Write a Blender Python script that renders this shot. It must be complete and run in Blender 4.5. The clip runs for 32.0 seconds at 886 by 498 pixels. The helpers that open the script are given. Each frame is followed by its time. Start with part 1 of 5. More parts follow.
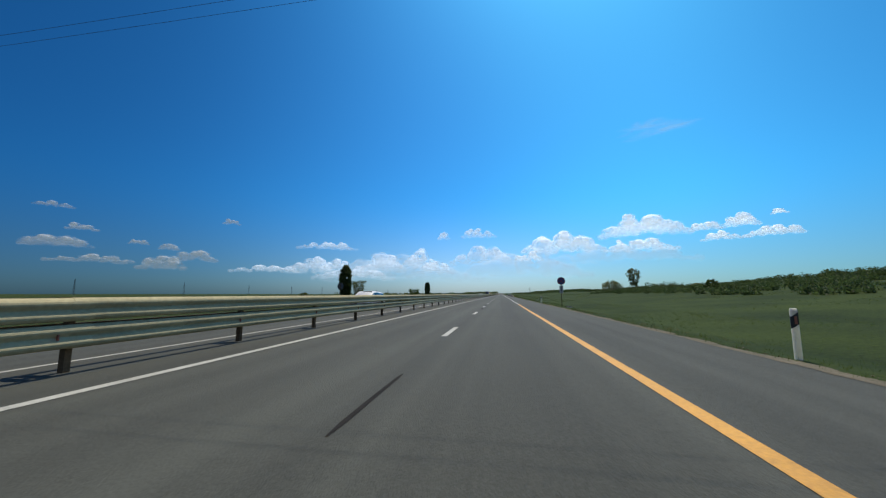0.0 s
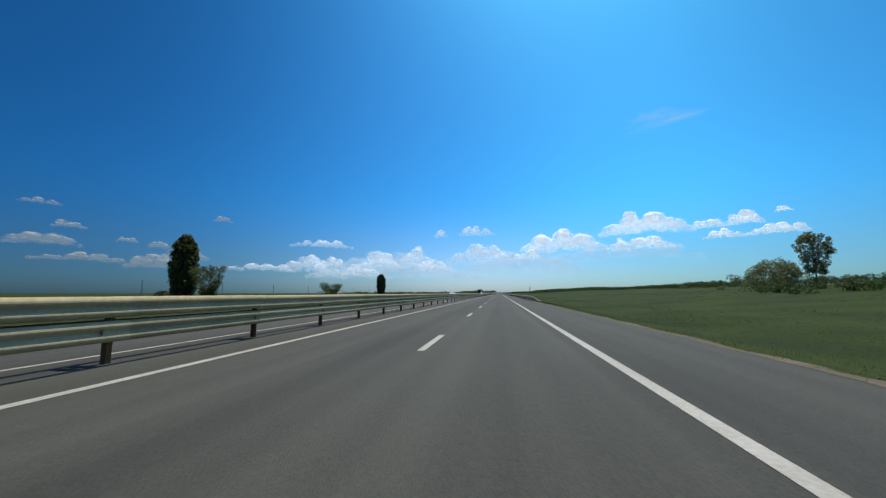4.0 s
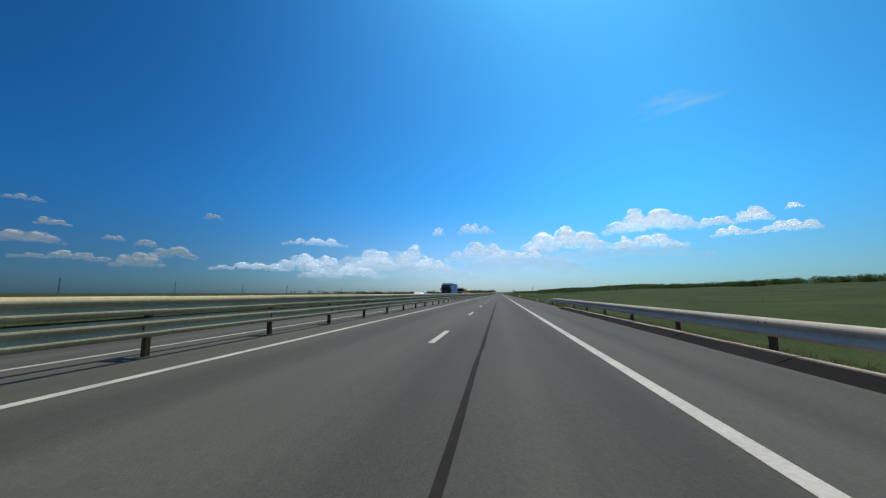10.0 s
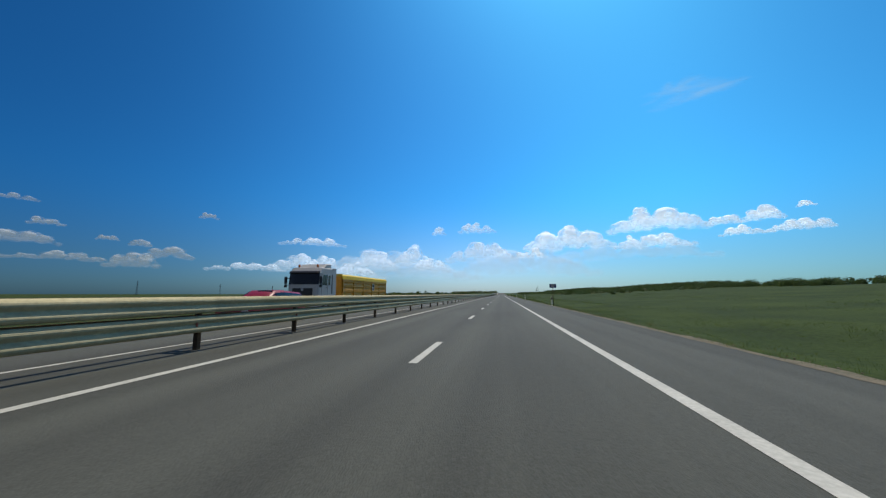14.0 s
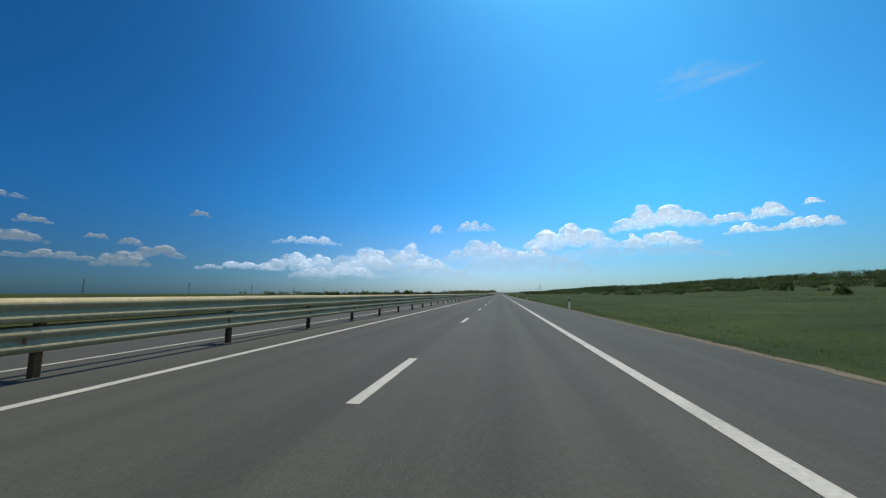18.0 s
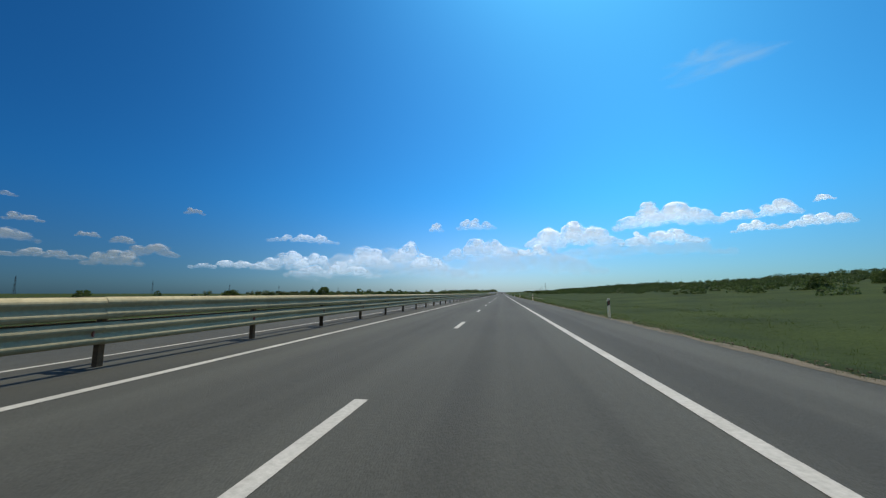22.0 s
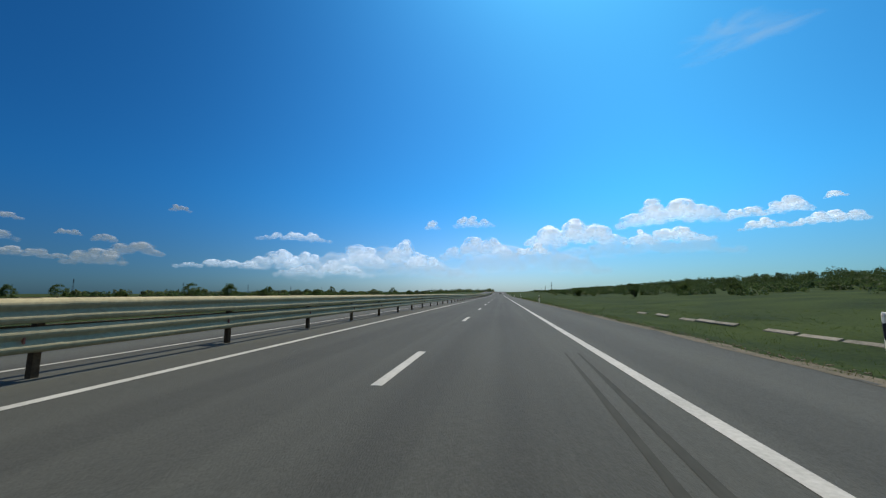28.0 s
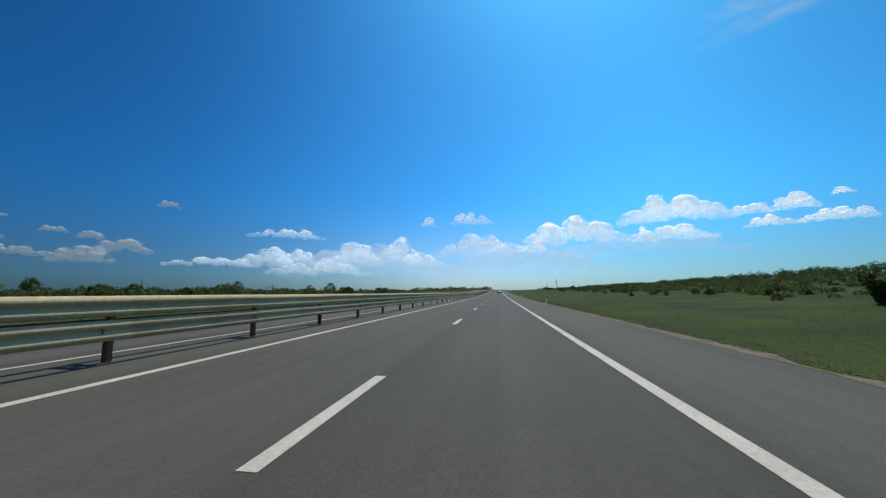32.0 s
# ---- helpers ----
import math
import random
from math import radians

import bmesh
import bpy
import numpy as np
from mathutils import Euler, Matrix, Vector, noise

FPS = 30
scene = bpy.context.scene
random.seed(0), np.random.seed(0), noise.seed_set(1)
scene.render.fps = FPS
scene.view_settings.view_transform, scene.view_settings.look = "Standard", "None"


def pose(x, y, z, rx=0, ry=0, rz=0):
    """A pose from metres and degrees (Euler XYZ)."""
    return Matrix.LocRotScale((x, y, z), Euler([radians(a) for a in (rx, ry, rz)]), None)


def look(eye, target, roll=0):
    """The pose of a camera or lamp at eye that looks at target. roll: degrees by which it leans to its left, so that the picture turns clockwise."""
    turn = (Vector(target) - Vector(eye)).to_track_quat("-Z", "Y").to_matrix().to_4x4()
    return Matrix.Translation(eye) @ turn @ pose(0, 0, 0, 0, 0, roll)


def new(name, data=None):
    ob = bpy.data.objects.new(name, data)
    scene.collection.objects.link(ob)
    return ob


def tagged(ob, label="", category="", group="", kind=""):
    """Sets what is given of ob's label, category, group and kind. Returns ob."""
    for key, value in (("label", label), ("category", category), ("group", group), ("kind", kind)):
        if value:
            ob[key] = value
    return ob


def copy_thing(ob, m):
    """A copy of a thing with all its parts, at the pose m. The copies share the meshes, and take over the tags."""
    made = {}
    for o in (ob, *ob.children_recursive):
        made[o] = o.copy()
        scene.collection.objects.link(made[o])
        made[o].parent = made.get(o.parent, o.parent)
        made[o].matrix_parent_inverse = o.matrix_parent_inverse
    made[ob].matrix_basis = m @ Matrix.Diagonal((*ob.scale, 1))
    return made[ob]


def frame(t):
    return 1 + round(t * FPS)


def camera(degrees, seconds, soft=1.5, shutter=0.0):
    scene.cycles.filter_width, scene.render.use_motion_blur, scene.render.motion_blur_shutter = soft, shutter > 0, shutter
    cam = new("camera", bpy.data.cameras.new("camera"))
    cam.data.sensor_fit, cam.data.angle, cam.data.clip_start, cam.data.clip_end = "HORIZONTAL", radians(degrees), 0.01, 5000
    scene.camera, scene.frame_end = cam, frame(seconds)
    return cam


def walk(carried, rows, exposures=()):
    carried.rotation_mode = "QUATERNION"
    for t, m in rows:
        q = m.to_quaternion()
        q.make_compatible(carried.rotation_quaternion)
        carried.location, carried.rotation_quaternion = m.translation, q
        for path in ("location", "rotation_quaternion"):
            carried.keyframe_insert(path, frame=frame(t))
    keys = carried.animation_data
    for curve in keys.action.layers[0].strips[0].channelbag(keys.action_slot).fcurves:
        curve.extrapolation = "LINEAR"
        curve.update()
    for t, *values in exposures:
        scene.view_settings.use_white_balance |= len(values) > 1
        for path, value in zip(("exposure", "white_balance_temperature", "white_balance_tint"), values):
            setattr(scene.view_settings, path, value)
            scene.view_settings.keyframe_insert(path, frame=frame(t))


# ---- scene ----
# camera and its drive: seconds, x, y, pitch up, turn to the left
EYE = 1.258
cam = camera(101.17, 32.0, soft=1.25)
DRIVE = [
    (0, -0.202, 0.0, 7.041, 9.024), (1, -0.220, 27.827, 6.972, 9.158), (2, -0.220, 55.698, 6.968, 8.971),
    (3, -0.174, 83.515, 6.878, 8.747), (6, -0.208, 166.944, 7.012, 8.856), (7, -0.217, 194.827, 7.036, 8.870),
    (8, -0.213, 222.705, 7.023, 8.836), (9, -0.200, 250.629, 7.007, 8.799), (10, -0.176, 278.547, 6.900, 8.742),
    (11, -0.214, 306.370, 7.003, 8.885), (12, -0.214, 334.115, 6.998, 9.105), (13, -0.268, 361.803, 7.101, 8.982),
    (14, -0.285, 389.487, 7.058, 9.049), (17, -0.198, 472.549, 7.032, 8.932), (18, -0.208, 500.381, 6.995, 8.953),
    (19, -0.202, 528.233, 6.980, 9.032), (20, -0.206, 556.026, 6.979, 9.034), (21, -0.238, 583.813, 7.017, 9.113),
    (22, -0.239, 611.550, 6.959, 9.109), (23, -0.229, 639.244, 7.008, 8.706), (24, -0.117, 666.848, 6.976, 8.480),
    (25, -0.080, 694.516, 6.947, 8.615), (28, -0.202, 776.385, 7.005, 8.897), (29, -0.213, 804.080, 6.939, 8.960),
    (30, -0.164, 831.716, 6.898, 8.800), (31, -0.105, 859.507, 6.857, 8.662), (32, -0.131, 887.231, 6.805, 8.675),
]
walk(cam, [(t, pose(x, y, EYE, 90 + up, 0, turn)) for t, x, y, up, turn in DRIVE],
     exposures=[(0, -0.15)])

# daylight: high sun ahead, almost in line with the road
SUN_UP, SUN_TURN = radians(61), radians(7)
world = bpy.data.worlds.new("sky")
scene.world = world
world.use_nodes = True
wn = world.node_tree.nodes
sky = wn.new("ShaderNodeTexSky")
sky.sky_type = "NISHITA"
sky.sun_disc = False
sky.sun_elevation, sky.sun_rotation = SUN_UP, SUN_TURN
sky.altitude, sky.air_density, sky.dust_density, sky.ozone_density = 0, 0.9, 0.85, 5.0
wn["Background"].inputs["Strength"].default_value = 0.115
# air: pale haze low over the horizon; the view's darker sides are put into its tint
def sky_ramp(stops):
    ramp = wn.new("ShaderNodeValToRGB")
    ramp.color_ramp.interpolation = "B_SPLINE"
    while len(ramp.color_ramp.elements) < len(stops):
        ramp.color_ramp.elements.new(0.5)
    for e, (at, r, g, b) in zip(ramp.color_ramp.elements, stops):
        e.position, e.color = at, (r / 2, g / 2, b / 2, 1)
    return ramp


wl = world.node_tree.links.new
direction, axes, level = wn.new("ShaderNodeTexCoord"), wn.new("ShaderNodeSeparateXYZ"), wn.new("ShaderNodeVectorMath")
flat, side = wn.new("ShaderNodeVectorMath"), wn.new("ShaderNodeSeparateXYZ")
level.operation, level.inputs[1].default_value = "MULTIPLY", (1, 1, 0)
flat.operation = "NORMALIZE"
wl(direction.outputs["Generated"], axes.inputs[0])
wl(direction.outputs["Generated"], level.inputs[0])
wl(level.outputs["Vector"], flat.inputs[0])
wl(flat.outputs["Vector"], side.inputs[0])
round_about, up = wn.new("ShaderNodeMapRange"), wn.new("ShaderNodeMapRange")
round_about.inputs["From Min"].default_value = -1.0
up.interpolation_type = "SMOOTHERSTEP"
up.inputs["From Min"].default_value, up.inputs["From Max"].default_value = -0.02, 0.30
wl(side.outputs["X"], round_about.inputs["Value"])
wl(axes.outputs["Z"], up.inputs["Value"])
low_air = sky_ramp([(0.05, 0.12, 0.25, 0.39), (0.2, 0.2, 0.4, 0.58), (0.36, 0.6, 0.85, 1.08), (0.46, 0.8, 1.02, 1.27), (0.6, 0.66, 0.95, 1.14), (0.79, 0.46, 0.8, 0.92), (0.92, 0.34, 0.62, 0.76)])
high_air = sky_ramp([(0.06, 0.06, 0.36, 0.62), (0.2, 0.115, 0.58, 0.92), (0.36, 0.2, 0.88, 1.32), (0.5, 0.24, 1.02, 1.45), (0.68, 0.34, 1.42, 1.75), (0.79, 0.3, 1.22, 1.53), (0.9, 0.2, 0.9, 1.25)])
air, twice, tint = wn.new("ShaderNodeMix"), wn.new("ShaderNodeVectorMath"), wn.new("ShaderNodeVectorMath")
air.data_type = "RGBA"
wl(round_about.outputs["Result"], low_air.inputs["Fac"])
wl(round_about.outputs["Result"], high_air.inputs["Fac"])
wl(up.outputs["Result"], air.inputs["Factor"])
wl(low_air.outputs["Color"], air.inputs["A"])
wl(high_air.outputs["Color"], air.inputs["B"])
twice.operation, twice.inputs[1].default_value = "MULTIPLY", (2, 2, 2)
tint.operation = "MULTIPLY"
# whiter overhead and plain behind, both out of view, to neutralise the fill light
overhead, behind, open_sky, plain = wn.new("ShaderNodeMapRange"), wn.new("ShaderNodeMapRange"), wn.new("ShaderNodeMath"), wn.new("ShaderNodeMix")
for node, a, b, out in ((overhead, 0.66, 0.92, "Z"), (behind, 0.28, -0.25, "Y")):
    node.interpolation_type = "SMOOTHSTEP"
    node.inputs["From Min"].default_value, node.inputs["From Max"].default_value = a, b
    wl(axes.outputs[out], node.inputs["Value"])
open_sky.operation = "MAXIMUM"
wl(overhead.outputs["Result"], open_sky.inputs[0])
wl(behind.outputs["Result"], open_sky.inputs[1])
plain.data_type = "RGBA"
wl(open_sky.outputs[0], plain.inputs["Factor"])
wl(air.outputs["Result"], plain.inputs["A"])
plain.inputs["B"].default_value = (0.5, 0.46, 0.46, 1)
wl(plain.outputs["Result"], twice.inputs[0])
wl(twice.outputs["Vector"], tint.inputs[1])
wl(sky.outputs["Color"], tint.inputs[0])
wl(tint.outputs["Vector"], wn["Background"].inputs["Color"])

sun = new("sun", bpy.data.lights.new("sun", "SUN"))
sun.data.energy, sun.data.angle, sun.data.color = 4.2, radians(0.53), (1.0, 0.9, 0.74)
sun.matrix_world = look((0, 0, 0), (-math.sin(SUN_TURN) * math.cos(SUN_UP), -math.cos(SUN_TURN) * math.cos(SUN_UP), -math.sin(SUN_UP)))


# ---- materials ----
def material(name, base, rough=0.7, metal=0.0, tint=None, grain=4.0, fleck=40.0, amount=0.5, bump=0.0, bump_scale=60.0,
             stretch=(1, 1, 1), per_object=0.0, per_island=0.0, spec=0.5, streak=0.0, spread=0.15):
    """Two scales of colour variation between base and tint, fine relief."""
    m = bpy.data.materials.new(name)
    m.use_nodes = True
    nt = m.node_tree
    n, ln = nt.nodes, nt.links.new
    b = n["Principled BSDF"]
    b.inputs["Roughness"].default_value, b.inputs["Metallic"].default_value = rough, metal
    b.inputs["Specular IOR Level"].default_value = spec
    co = n.new("ShaderNodeTexCoord")
    mp = n.new("ShaderNodeMapping")
    mp.inputs["Scale"].default_value = stretch
    ln(co.outputs["Object"], mp.inputs["Vector"])
    big, small = n.new("ShaderNodeTexNoise"), n.new("ShaderNodeTexNoise")
    big.inputs["Scale"].default_value, small.inputs["Scale"].default_value = grain, fleck
    big.inputs["Detail"].default_value = small.inputs["Detail"].default_value = 4
    ln(mp.outputs["Vector"], big.inputs["Vector"])
    ln(mp.outputs["Vector"], small.inputs["Vector"])
    mix = n.new("ShaderNodeMath")
    mix.operation = "MULTIPLY_ADD"
    mix.inputs[1].default_value = 0.5
    half = n.new("ShaderNodeMath")
    half.operation = "MULTIPLY"
    half.inputs[1].default_value = 0.5
    ln(small.outputs["Fac"], half.inputs[0])
    ln(big.outputs["Fac"], mix.inputs[0])
    ln(half.outputs[0], mix.inputs[2])
    fac = mix.outputs[0]
    if streak:
        lane, thin = n.new("ShaderNodeTexNoise"), n.new("ShaderNodeMapping")
        thin.inputs["Scale"].default_value = (streak, streak * 0.006, 1.0)
        lane.inputs["Scale"].default_value, lane.inputs["Detail"].default_value = 1.0, 3
        ln(co.outputs["Object"], thin.inputs["Vector"])
        ln(thin.outputs["Vector"], lane.inputs["Vector"])
        both = n.new("ShaderNodeMath")
        both.operation = "MULTIPLY_ADD"
        both.inputs[1].default_value = 0.55
        rest = n.new("ShaderNodeMath")
        rest.operation = "MULTIPLY"
        rest.inputs[1].default_value = 0.45
        ln(fac, rest.inputs[0])
        ln(lane.outputs["Fac"], both.inputs[0])
        ln(rest.outputs[0], both.inputs[2])
        fac = both.outputs[0]
    for source, weight in (("ShaderNodeObjectInfo", per_object), ("ShaderNodeNewGeometry", per_island)):
        if weight:
            src = n.new(source)
            add = n.new("ShaderNodeMath")
            add.operation = "MULTIPLY_ADD"
            add.inputs[1].default_value = weight
            sub = n.new("ShaderNodeMath")
            sub.operation = "SUBTRACT"
            sub.inputs[1].default_value = weight / 2
            ln(src.outputs["Random" if source.endswith("Info") else "Random Per Island"], add.inputs[0])
            ln(fac, sub.inputs[0])
            ln(sub.outputs[0], add.inputs[2])
            fac = add.outputs[0]
    ramp = n.new("ShaderNodeValToRGB")
    ramp.color_ramp.elements[0].position, ramp.color_ramp.elements[1].position = 0.5 - spread, 0.5 + spread
    tint = tint or tuple(c * (1 - amount) for c in base)
    ramp.color_ramp.elements[0].color, ramp.color_ramp.elements[1].color = (*tint, 1), (*base, 1)
    ln(fac, ramp.inputs["Fac"])
    ln(ramp.outputs["Color"], b.inputs["Base Color"])
    if bump:
        fine = n.new("ShaderNodeTexNoise")
        fine.inputs["Scale"].default_value, fine.inputs["Detail"].default_value = bump_scale, 5
        ln(mp.outputs["Vector"], fine.inputs["Vector"])
        bp = n.new("ShaderNodeBump")
        bp.inputs["Strength"].default_value, bp.inputs["Distance"].default_value = bump, 0.02
        ln(fine.outputs["Fac"], bp.inputs["Height"])
        ln(bp.outputs["Normal"], b.inputs["Normal"])
    return m


def leafy(name, base, tint, rough=0.6):
    """Leaves: varied clump by clump, with light passing through them."""
    m = material(name, base, rough, tint=tint, grain=0.4, fleck=3.0, per_island=0.7, spec=0.25)
    nt = m.node_tree
    n, ln = nt.nodes, nt.links.new
    b = n["Principled BSDF"]
    tr = n.new("ShaderNodeBsdfTranslucent")
    mix = n.new("ShaderNodeMixShader")
    mix.inputs[0].default_value = 0.55
    ramp = [x for x in n if x.type == "VALTORGB"][0]
    ln(ramp.outputs["Color"], tr.inputs["Color"])
    ln(b.outputs[0], mix.inputs[1])
    ln(tr.outputs[0], mix.inputs[2])
    ln(mix.outputs[0], n["Material Output"].inputs["Surface"])
    return m


ASPHALT = material("asphalt", (0.075, 0.08, 0.0665), 0.85, tint=(0.0413, 0.0445, 0.0373), streak=0.9, grain=0.35, fleck=26, bump=0.8, bump_scale=70,
                   stretch=(1.0, 0.3, 1.0), spec=0.35, spread=0.1)
SEAL = material("bitumen_seal", (0.026, 0.024, 0.021), 0.95, spec=0.15, grain=2, fleck=30, amount=0.4, bump=0.3)
PAINT = material("white_road_paint", (0.5, 0.5, 0.45), 0.75, tint=(0.33, 0.33, 0.29), grain=1.2, fleck=18, bump=0.2)
ORANGE = material("orange_road_paint", (0.72, 0.36, 0.035), 0.65, tint=(0.5, 0.25, 0.03), grain=1.2, fleck=18, bump=0.2)
STEEL = material("galvanised_steel", (0.47, 0.42, 0.255), 0.6, 0.1, tint=(0.335, 0.3, 0.18), spec=0.05, grain=0.8, fleck=12, per_object=0.2)
SIDE_STEEL = material("pale_galvanised_steel", (0.5, 0.47, 0.4), 0.6, 0.1, tint=(0.38, 0.355, 0.3), spec=0.03, grain=0.8, fleck=12, per_object=0.2)
# darker copy of the steel: the shade on the back rails is in its colour
SHADED_STEEL = material("shade_darkened_steel", (0.25, 0.2, 0.13), 0.7, 0.0, tint=(0.15, 0.115, 0.07), spec=0.05, grain=0.8, fleck=12, per_object=0.2)
POST_STEEL = material("dark_post_steel", (0.12, 0.09, 0.055), 0.7, 0.0, tint=(0.055, 0.04, 0.024), spec=0.1, grain=3, fleck=20, per_object=0.3)
CONCRETE = material("pale_concrete", (0.46, 0.44, 0.39), 0.85, tint=(0.27, 0.26, 0.23), grain=0.9, fleck=14, bump=0.4, bump_scale=40, per_object=0.3)
EARTH = material("grassland", (0.052, 0.076, 0.013), 0.95, tint=(0.012, 0.024, 0.005), grain=0.13, fleck=6.0, bump=1.0, bump_scale=9, spec=0.1)
GRAVEL = material("dusty_verge_gravel", (0.2, 0.172, 0.125), 0.95, tint=(0.085, 0.08, 0.05), grain=1.6, fleck=22, bump=0.7, bump_scale=25, spec=0.2)
GRASS = leafy("grass_blades", (0.105, 0.142, 0.026), (0.045, 0.077, 0.015))
DRY_GRASS = leafy("dry_grass_blades", (0.2, 0.17, 0.08), (0.075, 0.08, 0.026))
LEAF = leafy("green_leaves", (0.105, 0.155, 0.038), (0.045, 0.075, 0.02))
POPLAR_LEAF = leafy("dark_poplar_leaves", (0.15, 0.18, 0.07), (0.055, 0.08, 0.032))
SCRUB_LEAF = leafy("scrub_leaves", (0.09, 0.135, 0.042), (0.042, 0.072, 0.024))
SILVER_LEAF = leafy("grey_green_leaves", (0.24, 0.27, 0.13), (0.1, 0.13, 0.06))
BARK = material("bark", (0.17, 0.13, 0.09), 0.9, tint=(0.07, 0.055, 0.04), grain=2, fleck=14, stretch=(1, 1, 0.25), bump=0.6)
# grey plate with the sky's blue reflection put into its base colour
SKY_TINTED_BACK = material("sky_tinted_sign_back", (0.07, 0.09, 0.12), 0.55, 0.3, amount=0.3)


# ---- mesh helpers ----
class Geo:
    """Collects vertices and faces of one mesh."""

    def __init__(self):
        self.v, self.f = [], []

    def add(self, verts, faces):
        k = len(self.v)
        self.v.extend(verts)
        self.f.extend([tuple(i + k for i in f) for f in faces])
        return self

    def box(self, x0, x1, y0, y1, z0, z1):
        return self.add([(x, y, z) for z in (z0, z1) for x, y in ((x0, y0), (x1, y0), (x1, y1), (x0, y1))],
                        [(3, 2, 1, 0), (4, 5, 6, 7), (0, 1, 5, 4), (1, 2, 6, 5), (2, 3, 7, 6), (3, 0, 4, 7)])

    def tube(self, p, q, r0, r1=None, n=10):
        """A tapered round bar from p to q."""
        r1 = r0 if r1 is None else r1
        p, q = Vector(p), Vector(q)
        rot = (q - p).to_track_quat("Z", "Y").to_matrix()
        ring = [Vector((math.cos(2 * math.pi * i / n), math.sin(2 * math.pi * i / n), 0)) for i in range(n)]
        vs = [tuple(p + rot @ (c * r0)) for c in ring] + [tuple(q + rot @ (c * r1)) for c in ring]
        return self.add(vs, [(i, (i + 1) % n, n + (i + 1) % n, n + i) for i in range(n)] + [tuple(range(n - 1, -1, -1)), tuple(range(n, 2 * n))])

    def sweep(self, outline, stations, closed=True, caps=True):
        """Joins one outline of points through stations: functions from an outline point to a place."""
        n, k = len(outline), len(self.v)
        for place in stations:
            self.v.extend(tuple(place(p)) for p in outline)
        for s in range(len(stations) - 1):
            for i in range(n if closed else n - 1):
                a, b = k + s * n + i, k + s * n + (i + 1) % n
                self.f.append((a, b, b + n, a + n))
        if caps and closed:
            last = k + (len(stations) - 1) * n
            self.f += [tuple(k + i for i in range(n - 1, -1, -1)), tuple(last + i for i in range(n))]
        return self

    def mesh(self, name, mat, smooth=False, bevel=0.0):
        me = bpy.data.meshes.new(name)
        me.from_pydata(self.v, [], self.f)
        me.materials.append(mat)
        bm = bmesh.new()
        bm.from_mesh(me)
        bmesh.ops.recalc_face_normals(bm, faces=bm.faces)
        if bevel:
            bmesh.ops.bevel(bm, geom=list(bm.edges), offset=bevel, segments=2, affect="EDGES", clamp_overlap=True)
        for f in bm.faces:
            f.smooth = smooth
        bm.to_mesh(me)
        bm.free()
        return me


def quick(name, verts, faces, mat, smooth=False):
    """A large mesh straight from its lists."""
    me = bpy.data.meshes.new(name)
    me.from_pydata(verts, [], faces)
    me.materials.append(mat)
    if smooth:
        me.shade_smooth()
    me.update()
    return me


def piece(name, me, parent=None, m=None, label=""):
    ob = new(name, me)
    if parent is not None:
        ob.parent = parent
    if m is not None:
        ob.matrix_local = m
    return tagged(ob, label)


def part(name, geo, mat, parent, label="", bevel=0.0, smooth=False, m=None):
    return piece(name, geo.mesh(name, mat, smooth, bevel), parent, m, label)


def thing(name, label, category, m=None, group="", kind=""):
    ob = new(name)
    ob.empty_display_size = 0.3
    if m is not None:
        ob.matrix_world = m
    return tagged(ob, label, category, group, kind)


# ---- the lie of the land ----
def smooth_step(a, b, x):
    t = min(1, max(0, (x - a) / (b - a)))
    return t * t * (3 - 2 * t)


def road_z(y):
    """Flat, then a long gentle climb to a crest."""
    if y < 930:
        return 0.0
    k = min(y, 1190) - 930
    return k * k / 20600 + max(0, y - 1190) * 0.0252 * math.exp(-(max(0, y - 1190)) / 60) - max(0, y - 1290) * 0.004


def hill_slope(y):
    """How steeply the land to the right rises, along the way."""
    s = 0.0745 - 0.026 * smooth_step(150, 330, y) + 0.004 * smooth_step(420, 520, y) + 0.016 * smooth_step(540, 700, y)
    return s + 0.004 * math.sin(y * 0.019) * smooth_step(0, 60, y)


def land_z(x, y):
    z = road_z(y)
    if -19.2 < x < 4.85:
        return z - 0.12
    if x < 0:
        return z * smooth_step(-160, -19, x) - 0.12 - 0.35 * smooth_step(-19, -26, x)
    dip = -0.49 * smooth_step(5.02, 9.5, x) + 0.25 * smooth_step(11, 15, x)
    rise = max(0, min(x, 140) - 18) * 0.94 * hill_slope(y)
    return z * smooth_step(150, 5, x) - 0.03 + dip + rise


